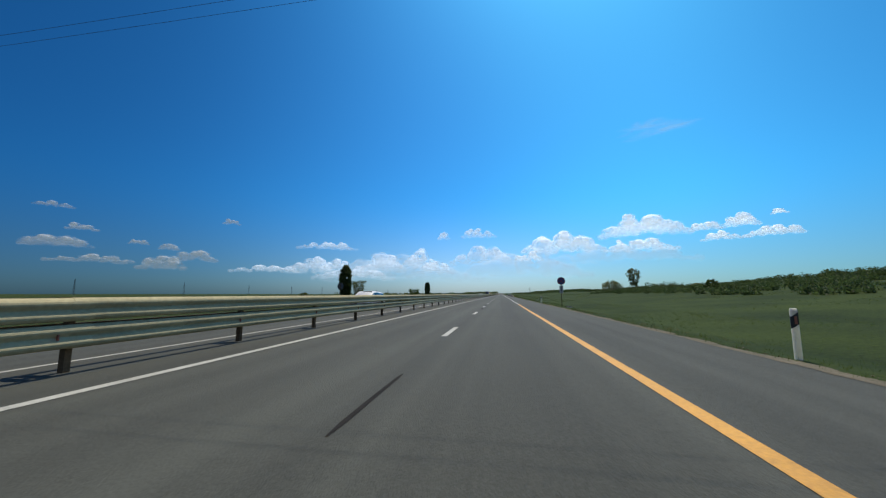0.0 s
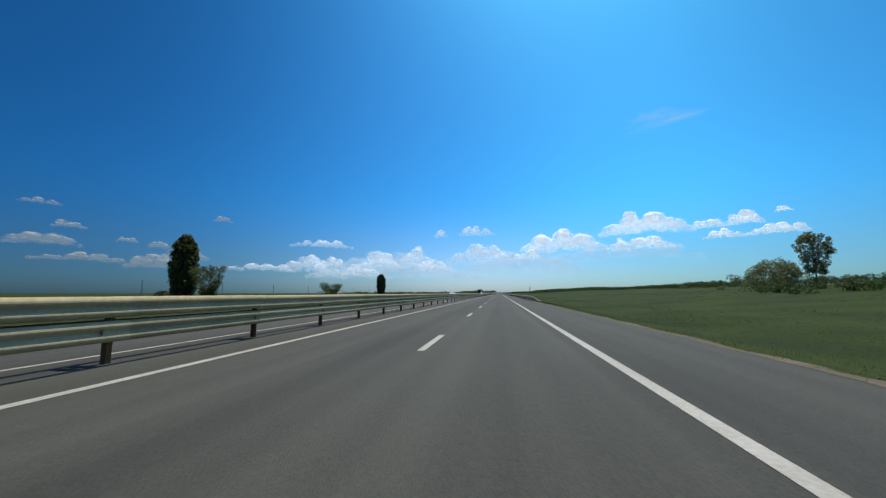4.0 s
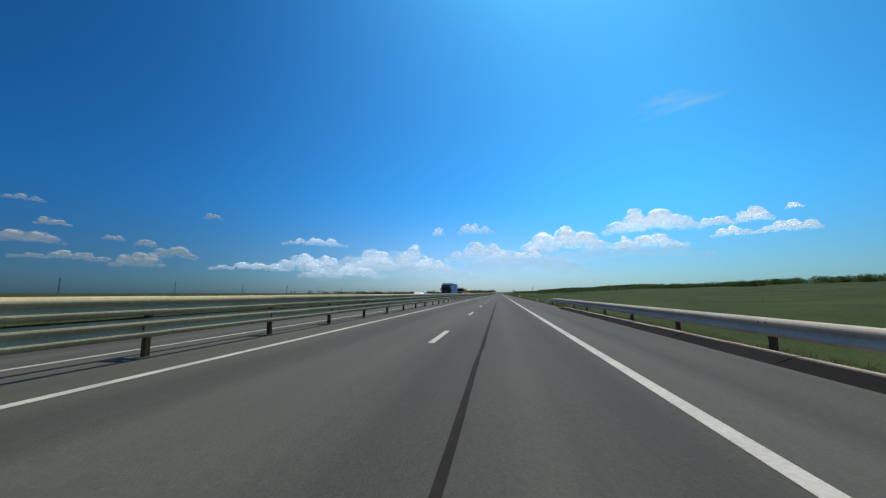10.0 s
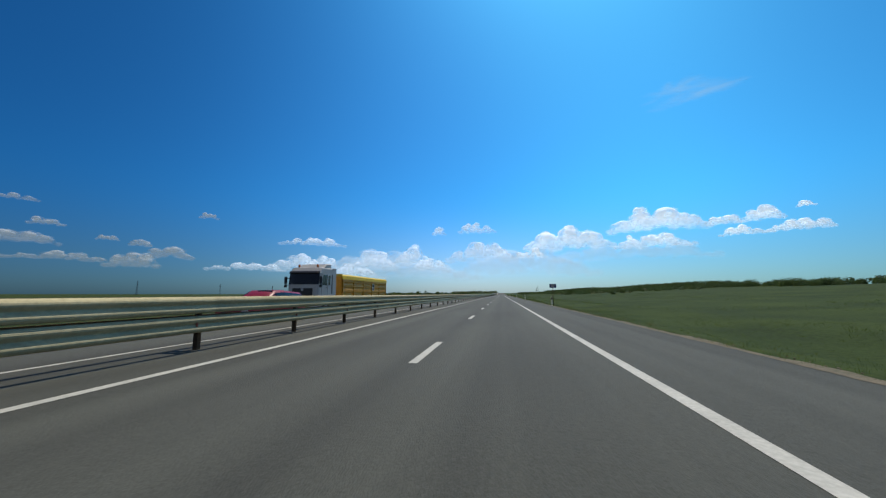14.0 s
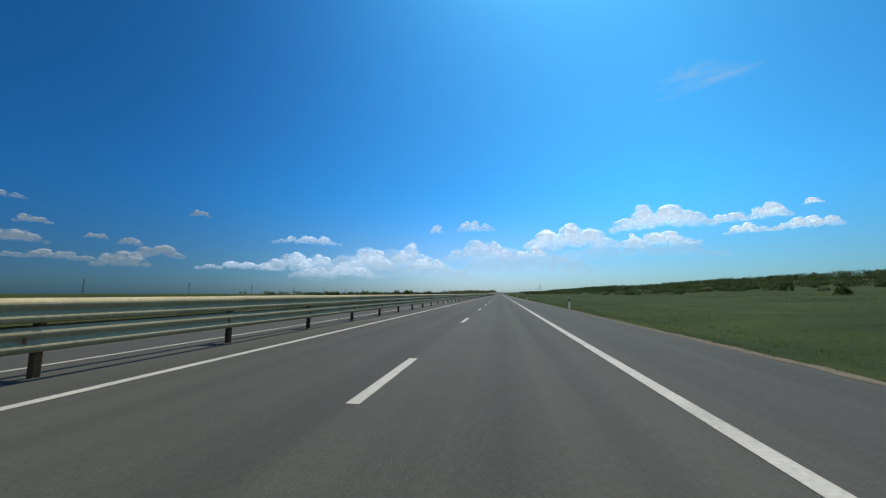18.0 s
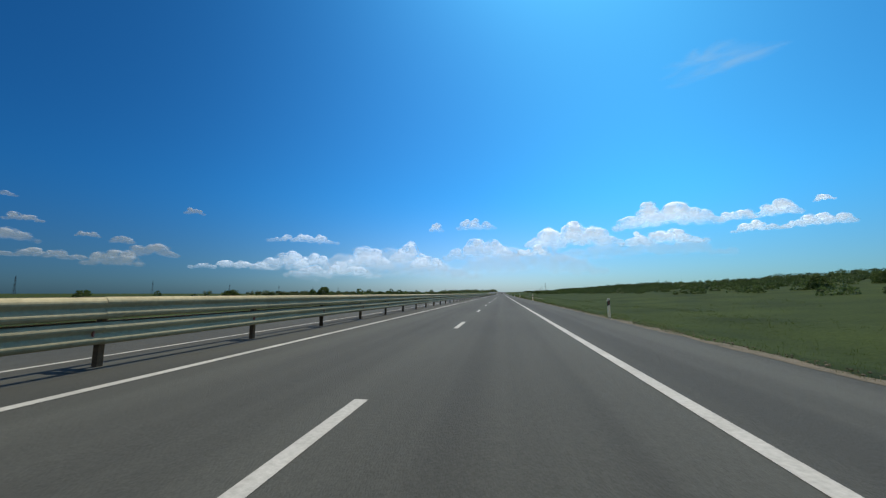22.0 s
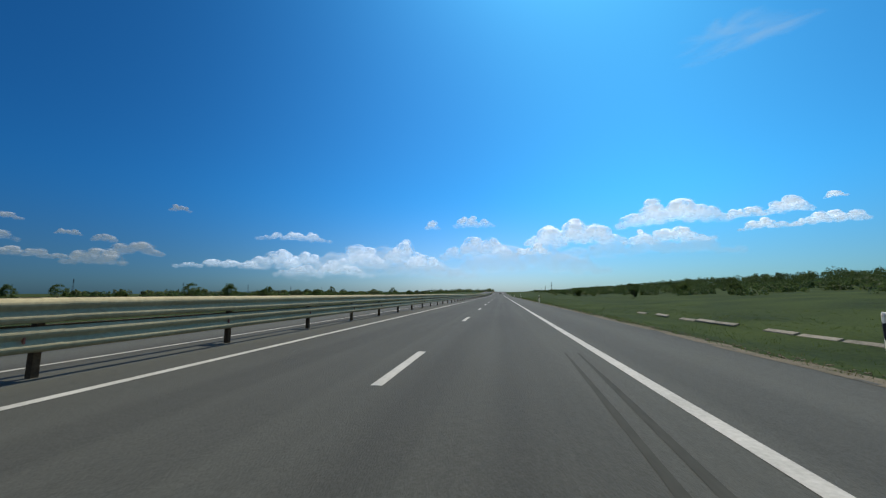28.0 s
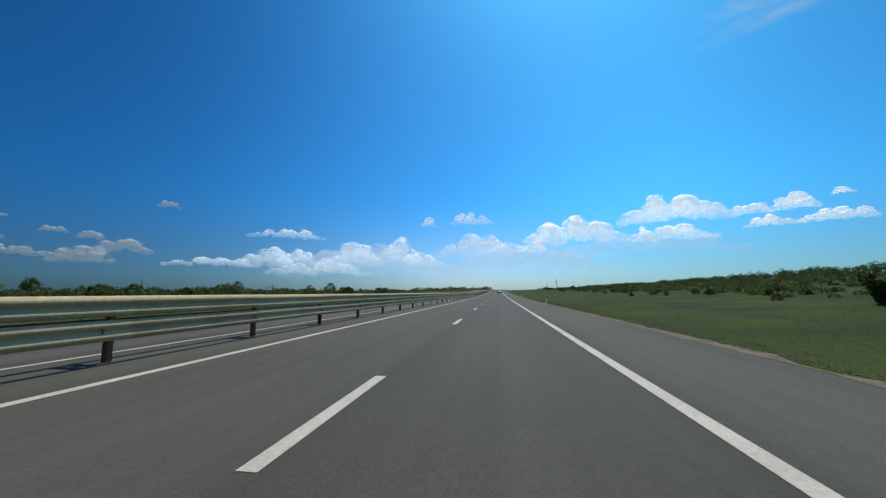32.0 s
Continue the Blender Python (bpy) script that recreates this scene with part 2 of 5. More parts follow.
def ground():
    xs = [-5200, -3600, -2400, -1500, -900, -500, -300, -180, -100, -60, -36, -26, -22, -19.2, -12, -5, 0, 4.88, 5.3, 6.1, 7, 8, 9, 9.6, 10.3, 11, 12, 14, 16, 18,
          21, 25, 30, 36, 44, 54, 66, 80, 95, 110, 125, 138, 150, 190, 260, 400, 700, 1200, 2200, 3500, 5200]
    ys = [-700, -400, -220, -120, -60] + [-40 + 8 * i for i in range(160)] + [1260, 1320, 1400, 1520, 1700, 2000, 2500, 3200, 4200, 5800]
    verts = []
    for y in ys:
        for x in xs:
            z = land_z(x, y)
            if abs(x) > 5.4 and -700 < y < 2000 and -400 < x < 400:
                z += 0.07 * noise.noise((x * 0.35, y * 0.21, 3.0)) * (smooth_step(6.5, 11, x) if x > 0 else 0.6) + 0.5 * noise.noise((x * 0.02, y * 0.012, 8)) * smooth_step(20, 70, abs(x))
            verts.append((x, y, z))
    nx = len(xs)
    faces = [(j * nx + i, j * nx + i + 1, (j + 1) * nx + i + 1, (j + 1) * nx + i) for j in range(len(ys) - 1) for i in range(nx - 1)]
    ob = new("ground", quick("ground", verts, faces, EARTH, True))
    return tagged(ob, "open green grassland rising gently on one side", "ground", kind="structure")


def strip(name, mat, x0, x1, y0, y1, lift, wobble=0.0, thick=0.0, step=12.0, seed=0):
    """A band along the road, following its rise; wobble frays the outer edges."""
    n = max(1, int(math.ceil((y1 - y0) / step)))
    verts, faces = [], []
    for i in range(n + 1):
        y = y0 + (y1 - y0) * i / n
        a = wobble * (noise.noise((y * 0.6, seed, 0.0)) + 0.6 * noise.noise((y * 2.9, seed, 4.0))) if wobble else 0
        b = wobble * (noise.noise((y * 0.6, seed + 9.0, 0.0)) + 0.6 * noise.noise((y * 2.9, seed + 9.0, 4.0))) if wobble else 0
        verts += [(x0 + a, y, road_z(y) + lift), (x1 + b, y, road_z(y) + lift)]
        if thick:
            verts += [(x0 + a, y, road_z(y) + lift - thick), (x1 + b, y, road_z(y) + lift - thick)]
    w = 4 if thick else 2
    for i in range(n):
        k = i * w
        faces.append((k, k + 1, k + 1 + w, k + w))
        if thick:
            faces += [(k + 1, k + 3, k + 3 + w, k + 1 + w), (k, k + w, k + 2 + w, k + 2), (k + 2, k + 2 + w, k + 3 + w, k + 3)]
    if thick:
        e = n * w
        faces += [(0, 2, 3, 1), (e, e + 1, e + 3, e + 2)]
    return quick(name, verts, faces, mat)


ground()
ROAD = tagged(new("road", strip("road", ASPHALT, -18.9, 5.02, -60, 1600, 0.0, thick=0.25, wobble=0.05, step=1.5)),
              "worn grey asphalt motorway with two carriageways", "road", kind="structure")

# edge lines and lane dashes
edge_line = strip("edge_line", PAINT, 1.75, 1.95, 45.6, 1420, 0.005)
piece("edge_line", edge_line, ROAD, label="white edge line")
piece("edge_line", strip("edge_line", ORANGE, 1.75, 1.95, -60, 45.5, 0.005), ROAD, label="orange edge line")
piece("edge_line", strip("edge_line", PAINT, -5.73, -5.55, -60, 1420, 0.005), ROAD, label="white edge line")
piece("edge_line", strip("edge_line", PAINT, -8.27, -8.15, -60, 1420, 0.005), ROAD, label="white edge line of the other carriageway")
piece("edge_line", strip("edge_line", PAINT, -16.1, -15.9, -60, 1420, 0.005), ROAD, label="white edge line of the other carriageway")
DASH0, DASH_STEP = 11.00, 12.0373
dash_me = Geo().add([(-0.07, 0, 0), (0.1, 0, 0), (0.1, 3, 0), (-0.07, 3, 0)], [(0, 1, 2, 3)]).mesh("lane_dash", PAINT)
for k in range(-5, 77):
    piece("lane_dash", dash_me, ROAD, pose(-1.93, DASH0 + DASH_STEP * k, 0.005))
    piece("lane_dash", dash_me, ROAD, pose(-12.1, DASH0 + 5 + DASH_STEP * k, 0.005))
for k in range(77, 110):
    y = DASH0 + DASH_STEP * k
    piece("lane_dash", strip("lane_dash", PAINT, -1.99, -1.84, y, y + 3, 0.005, step=1.5), ROAD)


# ---- crash barriers ----
W_FACE = [(0.0, 0.165), (0.014, 0.163), (0.048, 0.142), (0.074, 0.112), (0.083, 0.085), (0.074, 0.058), (0.03, 0.014), (0.022, 0.0), (0.03, -0.014),
          (0.06, -0.046), (0.078, -0.075), (0.083, -0.092), (0.076, -0.118), (0.05, -0.145), (0.014, -0.164), (0.0, -0.165)]
W_SHAPE = [(x, z * 1.12) for x, z in W_FACE + [(x - 0.009, z * 0.985) for x, z in W_FACE[::-1]]]


def beam_geo(stations, side=1):
    """A W-profile rail through stations (x, y, z of its middle)."""
    g = Geo()
    return g.sweep(W_SHAPE, [lambda p, s=s: (s[0] + side * p[0], s[1], s[2] + p[1]) for s in stations])


def post_geo(h, side=1, deep=0.4):
    """A folded C-profile post."""
    w, d, t = 0.05, 0.11, 0.008
    c = [(0, 0), (d, 0), (d, 0.025), (d - t, 0.025), (d - t, t), (t, t), (t, 2 * w - t), (d - t, 2 * w - t), (d - t, 2 * w - 0.025), (d, 2 * w - 0.025), (d, 2 * w), (0, 2 * w)]
    return Geo().sweep(c, [lambda p, z=z: (-side * p[0], p[1] - w, z) for z in (-deep, h)])


MEDIAN = thing("median_guard_rail", "double-sided crash barrier with stacked galvanised steel rails", "guard rail")
RAIL_X, BACK_X, POST_X, POST0 = -6.99, -7.46, -7.15, 5.0364
long_beam = beam_geo([(0, -2.16, 0), (0, 2.16, 0)]).mesh("rail_beam", STEEL, bevel=0)
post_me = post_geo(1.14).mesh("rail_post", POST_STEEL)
back_beam = beam_geo([(0, -2.16, 0), (0, 2.16, 0)], -1).mesh("rail_beam", SHADED_STEEL)
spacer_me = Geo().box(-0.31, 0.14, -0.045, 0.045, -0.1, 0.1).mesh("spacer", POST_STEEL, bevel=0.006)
REFLECT = material("amber_reflector", (0.35, 0.12, 0.08), 0.3, amount=0.4)
reflector_me = Geo().add([(0.0, -0.012, -0.05), (0.055, -0.02, -0.045), (0.055, -0.02, 0.045), (0.0, -0.012, 0.05),
                          (0.0, 0.012, -0.05), (0.055, 0.0, -0.045), (0.055, 0.0, 0.045), (0.0, 0.012, 0.05)],
                         [(0, 1, 2, 3), (7, 6, 5, 4), (0, 4, 5, 1), (3, 2, 6, 7), (1, 5, 6, 2), (0, 3, 7, 4)]).mesh("reflector", REFLECT)
for n in range(-3, 231):
    y = POST0 + 4 * n
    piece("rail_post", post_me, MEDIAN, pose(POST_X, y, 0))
    for z in (0.585, 1.012):
        jog = 0.004 * math.sin(n * 2.3 + z * 7)
        b = piece("rail_beam", long_beam, MEDIAN, pose(RAIL_X + (0.003 if n % 2 else 0.0), y + 2, z + jog))
        if z < 1:
            piece("reflector", reflector_me, b, pose(0.022, -2.32 + 4, 0))
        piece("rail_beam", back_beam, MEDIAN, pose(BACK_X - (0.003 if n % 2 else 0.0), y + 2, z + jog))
        piece("spacer", spacer_me, MEDIAN, pose(POST_X, y, z))
ys = [POST0 + 4 * 231 + 8 * i for i in range(42)]
for z in (0.585, 1.012):
    tagged(piece("rail_beam", beam_geo([(RAIL_X, y, road_z(y) + z) for y in ys]).mesh("rail_beam", STEEL), MEDIAN), "far stretch of rail over the rise")
    tagged(piece("rail_beam", beam_geo([(BACK_X, y, road_z(y) + z) for y in ys], -1).mesh("rail_beam", STEEL), MEDIAN), "far stretch of rail over the rise")
far_posts = Geo()
for n in range(231, 310):
    y = POST0 + 4 * n
    far_posts.box(POST_X - 0.11, POST_X, y - 0.05, y + 0.05, road_z(y) - 0.3, road_z(y) + 1.14)
tagged(part("rail_post", far_posts, POST_STEEL, MEDIAN, "row of far posts"), kind="stuff")

SIDE = thing("roadside_guard_rail", "single galvanised steel guard rail with ramped ends beside the shoulder", "guard rail")
SIDE_X, SIDE_Z = 5.19, 0.58
side_post = post_geo(0.74, -1).mesh("rail_post", POST_STEEL)
side_beam = beam_geo([(0, -2.16, 0), (0, 2.16, 0)], -1).mesh("rail_beam", SIDE_STEEL)
splice_bolt = Geo().tube((-0.086, 0, 0), (-0.07, 0, 0), 0.018, 0.018, 6).mesh("bolt", POST_STEEL)
for n in range(0, 36):
    y = 175 + 4 * n
    piece("rail_post", side_post, SIDE, pose(SIDE_X + 0.03, y, 0))
    if n < 35:
        b = piece("rail_beam", side_beam, SIDE, pose(SIDE_X - (0.003 if n % 2 else 0.0), y + 2, SIDE_Z))
        for dy, dz in ((1.9, 0.09), (2.1, 0.09)):
            piece("bolt", splice_bolt, b, pose(0, dy, dz))
piece("rail_beam", beam_geo([(SIDE_X + 0.3, 164, -0.02), (SIDE_X + 0.15, 168, 0.22), (SIDE_X + 0.02, 172, 0.49), (SIDE_X, 175.1, SIDE_Z)], -1).mesh("rail_beam", SIDE_STEEL), SIDE, label="ramped end of the rail")
piece("rail_beam", beam_geo([(SIDE_X, 314.9, SIDE_Z), (SIDE_X + 0.01, 317, 0.57), (SIDE_X + 0.12, 321, 0.29), (SIDE_X + 0.25, 325.5, -0.06)], -1).mesh("rail_beam", SIDE_STEEL), SIDE, label="ramped end of the rail")
for y in (319.0, 323.0):
    piece("rail_post", post_geo(0.42 if y < 320 else 0.12, -1).mesh("rail_post", POST_STEEL), SIDE, pose(SIDE_X + 0.14, y, 0))

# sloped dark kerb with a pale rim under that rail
KERB_GREY = material("dark_kerb_bitumen", (0.015, 0.014, 0.015), 0.95, tint=(0.009, 0.0085, 0.009), spec=0.1, grain=1.5, fleck=18, bump=0.4, per_object=0.3)
KERB_RIM = material("pale_kerb_concrete", (0.42, 0.38, 0.3), 0.9, tint=(0.24, 0.21, 0.165), grain=1.2, fleck=16, bump=0.4, per_object=0.3)
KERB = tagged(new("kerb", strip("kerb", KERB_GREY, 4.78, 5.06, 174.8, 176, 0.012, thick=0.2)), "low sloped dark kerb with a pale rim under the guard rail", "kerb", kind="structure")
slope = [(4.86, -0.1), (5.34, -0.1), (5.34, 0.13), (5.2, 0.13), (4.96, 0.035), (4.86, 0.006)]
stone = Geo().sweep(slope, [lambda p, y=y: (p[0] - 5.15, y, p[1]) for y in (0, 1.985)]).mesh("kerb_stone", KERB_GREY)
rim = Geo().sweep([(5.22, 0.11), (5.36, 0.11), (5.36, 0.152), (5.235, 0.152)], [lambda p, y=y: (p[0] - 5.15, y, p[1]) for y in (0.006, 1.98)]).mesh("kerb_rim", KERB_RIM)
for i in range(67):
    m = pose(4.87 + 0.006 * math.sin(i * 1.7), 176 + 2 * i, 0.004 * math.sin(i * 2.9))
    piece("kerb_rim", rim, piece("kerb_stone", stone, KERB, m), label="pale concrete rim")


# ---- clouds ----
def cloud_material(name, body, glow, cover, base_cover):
    """Far white clouds, part of the sky's backdrop: dense at the heart, ragged at the rim, thin towards the base. Their
    glow stands in for scattered sunlight.
    """
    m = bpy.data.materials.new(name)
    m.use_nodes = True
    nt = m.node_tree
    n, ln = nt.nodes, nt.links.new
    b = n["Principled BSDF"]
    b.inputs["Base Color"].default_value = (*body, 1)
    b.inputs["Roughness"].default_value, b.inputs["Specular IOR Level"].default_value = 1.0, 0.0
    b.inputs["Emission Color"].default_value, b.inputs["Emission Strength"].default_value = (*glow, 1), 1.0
    clear, mix = n.new("ShaderNodeBsdfTransparent"), n.new("ShaderNodeMixShader")
    co, sep, heart = n.new("ShaderNodeTexCoord"), n.new("ShaderNodeSeparateXYZ"), n.new("ShaderNodeAttribute")
    heart.attribute_name = "heart"
    shift, tx, ragged, dense = n.new("ShaderNodeObjectInfo"), n.new("ShaderNodeTexNoise"), n.new("ShaderNodeMath"), n.new("ShaderNodeMapRange")
    place = n.new("ShaderNodeVectorMath")
    place.operation = "ADD"
    ln(co.outputs["Object"], place.inputs[0])
    ln(shift.outputs["Location"], place.inputs[1])
    tx.inputs["Scale"].default_value, tx.inputs["Detail"].default_value, tx.inputs["Roughness"].default_value = 2.8, 6, 0.52
    ragged.operation, ragged.inputs[1].default_value = "MULTIPLY_ADD", 3.6
    ln(place.outputs["Vector"], tx.inputs["Vector"])
    ln(tx.outputs["Fac"], ragged.inputs[0])
    ln(heart.outputs["Fac"], ragged.inputs[2])
    dense.interpolation_type = "SMOOTHSTEP"
    dense.inputs["From Min"].default_value, dense.inputs["From Max"].default_value = 1.6, 2.9
    ln(ragged.outputs[0], dense.inputs["Value"])
    ln(co.outputs["Object"], sep.inputs[0])
    fade, both = n.new("ShaderNodeMapRange"), n.new("ShaderNodeMath")
    fade.interpolation_type = "SMOOTHSTEP"
    fade.inputs["From Min"].default_value, fade.inputs["From Max"].default_value = 0.0, 0.62
    fade.inputs["To Min"].default_value, fade.inputs["To Max"].default_value = base_cover, cover
    ln(sep.outputs["Z"], fade.inputs["Value"])
    both.operation = "MULTIPLY"
    ln(dense.outputs["Result"], both.inputs[0])
    ln(fade.outputs["Result"], both.inputs[1])
    bump = n.new("ShaderNodeBump")
    bump.inputs["Strength"].default_value, bump.inputs["Distance"].default_value = 0.5, 60.0
    ln(tx.outputs["Fac"], bump.inputs["Height"])
    ln(bump.outputs["Normal"], b.inputs["Normal"])
    ln(both.outputs[0], mix.inputs[0])
    ln(clear.outputs[0], mix.inputs[1])
    ln(b.outputs[0], mix.inputs[2])
    ln(mix.outputs[0], n["Material Output"].inputs["Surface"])
    return m


# each emits on its own, in place of sunlight scattered inside it
CLOUD = cloud_material("glowing_cloud", (0.88, 0.9, 0.92), (0.45, 0.55, 0.645), 0.93, 0.32)
FAINT = cloud_material("faded_glow_cloud", (0.8, 0.83, 0.88), (0.42, 0.52, 0.62), 0.62, 0.18)
HAZE_VEIL = cloud_material("low_haze_veil", (0.6, 0.64, 0.7), (0.4, 0.5, 0.6), 0.3, 0.12)
# dimmer copy for the left: the view's darker side put into the colour
DIMMED = cloud_material("edge_dimmed_cloud", (0.4, 0.41, 0.43), (0.2, 0.24, 0.26), 0.62, 0.25)


def cloud(across, base, wide, tall, seed, lumps=26, mat=None, lean=0.0):
    """A cumulus: across and base are slopes seen from the middle of the drive, wide and tall too. Its billows bulge both ways from
    an upright middle plane; 'heart' is high inside and falls below zero past the rim."""
    rnd = random.Random(seed)
    cloud_y = 4860 / (0.987 + max(0, -across) * 0.165)
    far = cloud_y - 444
    w, h = wide / tall / 1.05, tall * far * 1.05
    puffs = []
    many = int(lumps * 1.3)
    for i in range(many):
        u = (i + rnd.random()) / many * 2 - 1
        crown = max(0.16, (1 - abs(u - lean) ** 2.6) * (0.72 + 0.55 * noise.noise((u * 1.9, seed * 3.7, 0.0)) + 0.18 * math.sin(seed * 1.9 + u * 13.0)))
        r = rnd.uniform(0.13, 0.3) * (0.45 + 0.7 * crown)
        puffs.append((u * w * 0.46, rnd.uniform(0.25, 1.0) ** 0.8 * max(0.06, crown - r), r * rnd.uniform(1.0, 1.5), r))
    px, pz, pw, pr = (np.array(c) for c in zip(*puffs))
    nx, nz = int(max(30, min(150, 34 * w))), 36
    gx, gz = np.meshgrid(np.linspace(-0.5 * w - 0.4, 0.5 * w + 0.4, nx), np.linspace(-0.35, 1.4, nz))
    gap = ((gx.ravel()[:, None] - px) / pw) ** 2 + ((gz.ravel()[:, None] - pz) / pr) ** 2
    heart = np.maximum(1 - gap.min(1), -1.6) - np.maximum(0, 0.12 - gz.ravel()) * 3.0
    bulge = (np.sqrt(np.maximum(0, 1 - gap)) * pr).max(1) + 0.01
    verts = [(x, s * b * 1.7, z) for s in (-1, 1) for x, z, b in zip(gx.ravel(), gz.ravel(), bulge)]
    keep = heart.reshape(nz, nx) > -1.3
    total, faces = nx * nz, []
    for j in range(nz - 1):
        for i in range(nx - 1):
            if keep[j, i] or keep[j + 1, i] or keep[j, i + 1] or keep[j + 1, i + 1]:
                a = j * nx + i
                faces += [(a, a + 1, a + 1 + nx, a + nx), (total + a + nx, total + a + 1 + nx, total + a + 1, total + a)]
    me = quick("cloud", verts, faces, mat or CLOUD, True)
    me.attributes.new("heart", "FLOAT", "POINT").data.foreach_set("value", np.concatenate([heart, heart]).astype(np.float32))
    ob = new("cloud", me)
    turn = math.degrees(math.atan2(-across, 1.0))
    ob.matrix_world = pose(across * far, cloud_y, base * far + EYE, 0, 0, turn) @ Matrix.Diagonal((h / math.cos(radians(turn)) ** 0.5, h, h, 1))
    return tagged(ob, "white self-glowing cloud, fading towards its base", "cloud", group="clouds over the horizon", kind="structure")


cloud(0.403, 0.1652, 0.242, 0.0666, 3, 60)
cloud(0.178, 0.1200, 0.242, 0.0715, 4, 60)
cloud(0.394, 0.1215, 0.190, 0.0453, 5, 60)
cloud(0.564, 0.1763, 0.066, 0.0345, 6, 33)
cloud(0.651, 0.1849, 0.084, 0.0369, 7, 38)
cloud(0.611, 0.1493, 0.105, 0.0269, 8, 44)
cloud(0.728, 0.1586, 0.119, 0.0319, 9, 49)
cloud(0.749, 0.2166, 0.036, 0.0168, 10, 26)
cloud(-0.064, 0.1707, 0.116, 0.0303, 11, 40, FAINT)
cloud(-0.054, 0.0887, 0.209, 0.0596, 12, 60, FAINT)
cloud(0.082, 0.0974, 0.089, 0.0291, 13, 36)
cloud(-0.557, 0.1449, 0.192, 0.0343, 14, 51, FAINT)
cloud(-0.370, 0.0686, 0.154, 0.0607, 15, 46, FAINT)
cloud(-0.254, 0.0770, 0.115, 0.0581, 16, 39, FAINT)
cloud(-0.526, 0.0703, 0.108, 0.0487, 17, 36, FAINT)
cloud(-0.616, 0.0678, 0.138, 0.0630, 18, 41, FAINT)
cloud(-0.774, 0.0728, 0.213, 0.0348, 19, 52, FAINT)
cloud(-0.463, 0.0465, 0.263, 0.0496, 20, 60, FAINT)
cloud(-0.196, 0.0605, 0.129, 0.0509, 21, 42, FAINT)
cloud(-1.051, 0.1146, 0.105, 0.0540, 22, 32, DIMMED)
cloud(-1.169, 0.1556, 0.048, 0.0340, 23, 22, DIMMED)
cloud(-1.193, 0.0886, 0.115, 0.0550, 24, 40, DIMMED)
cloud(-1.488, 0.1171, 0.210, 0.0411, 25, 46, DIMMED)
cloud(-1.670, 0.1814, 0.150, 0.0607, 26, 36, DIMMED)
cloud(-1.568, 0.2419, 0.070, 0.0300, 27, 24, DIMMED)
cloud(-1.712, 0.3398, 0.090, 0.0312, 28, 27, DIMMED)
cloud(-0.174, 0.1672, 0.039, 0.0243, 29, 24, FAINT)
cloud(-0.921, 0.2398, 0.050, 0.0221, 30, 23, DIMMED)
cloud(-1.299, 0.1802, 0.050, 0.0230, 31, 23, DIMMED)

# wide faint glowing sheets added for the pale haze beneath the clouds
cloud(-0.300, 0.0420, 0.520, 0.0800, 41, 70, HAZE_VEIL)
cloud(0.060, 0.0500, 0.420, 0.0750, 42, 64, HAZE_VEIL)
cloud(0.330, 0.0900, 0.420, 0.0650, 43, 64, HAZE_VEIL)


# thin wisps of high cloud, whitened by emission instead of sunlight
def wisp_material():
    m = cloud_material("glowing_thin_cloud", (0.3, 0.3, 0.3), (0.5, 0.62, 0.7), 0.3, 0.3)
    n, ln = m.node_tree.nodes, m.node_tree.links.new
    tx = [x for x in n if x.type == "TEX_NOISE"][0]
    tx.inputs["Scale"].default_value, tx.inputs["Distortion"].default_value = 1.5, 0.9
    fade = [x for x in n if x.type == "MAP_RANGE" and x.inputs["From Max"].default_value > 1][0]
    fade.inputs["From Min"].default_value, fade.inputs["From Max"].default_value = 1.7, 3.4
    return m


HAZE = wisp_material()


def wisp(x, y, z, long, wide, turn):
    verts, heart, faces = [], [], []
    for j in range(13):
        for i in range(25):
            u, v = i / 12 - 1, j / 6 - 1
            verts.append((u, v + 0.25 * u * u, 0.03 * math.sin(i * 0.9 + j)))
            heart.append(0.75 - u * u * 1.9 - v * v * 1.9)
    faces = [(j * 25 + i, j * 25 + i + 1, j * 25 + i + 26, j * 25 + i + 25) for j in range(12) for i in range(24)]
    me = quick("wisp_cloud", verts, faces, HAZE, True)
    me.attributes.new("heart", "FLOAT", "POINT").data.foreach_set("value", np.array(heart, dtype=np.float32))
    ob = new("wisp_cloud", me)
    ob.matrix_world = pose(x, y, z, 0, 0, turn) @ Matrix.Diagonal((long / 2, wide / 2, 60, 1))
    return tagged(ob, "thin white wisp of high cloud", "cloud", group="high wisps", kind="structure")


wisp(880, 2185, 955, 620, 420, -24)


# ---- plants ----
def mesh_from_arrays(name, verts, faces_n, mat, corners=4):
    """verts: (n, 3); every run of `corners` vertices is one face."""
    me = bpy.data.meshes.new(name)
    n = len(verts)
    me.vertices.add(n)
    me.vertices.foreach_set("co", np.asarray(verts, dtype=np.float32).ravel())
    me.loops.add(n)
    me.loops.foreach_set("vertex_index", np.arange(n, dtype=np.int32))
    me.polygons.add(faces_n)
    me.polygons.foreach_set("loop_start", np.arange(0, n, corners, dtype=np.int32))
    me.update(calc_edges=True)
    me.validate()
    me.materials.append(mat)
    return me


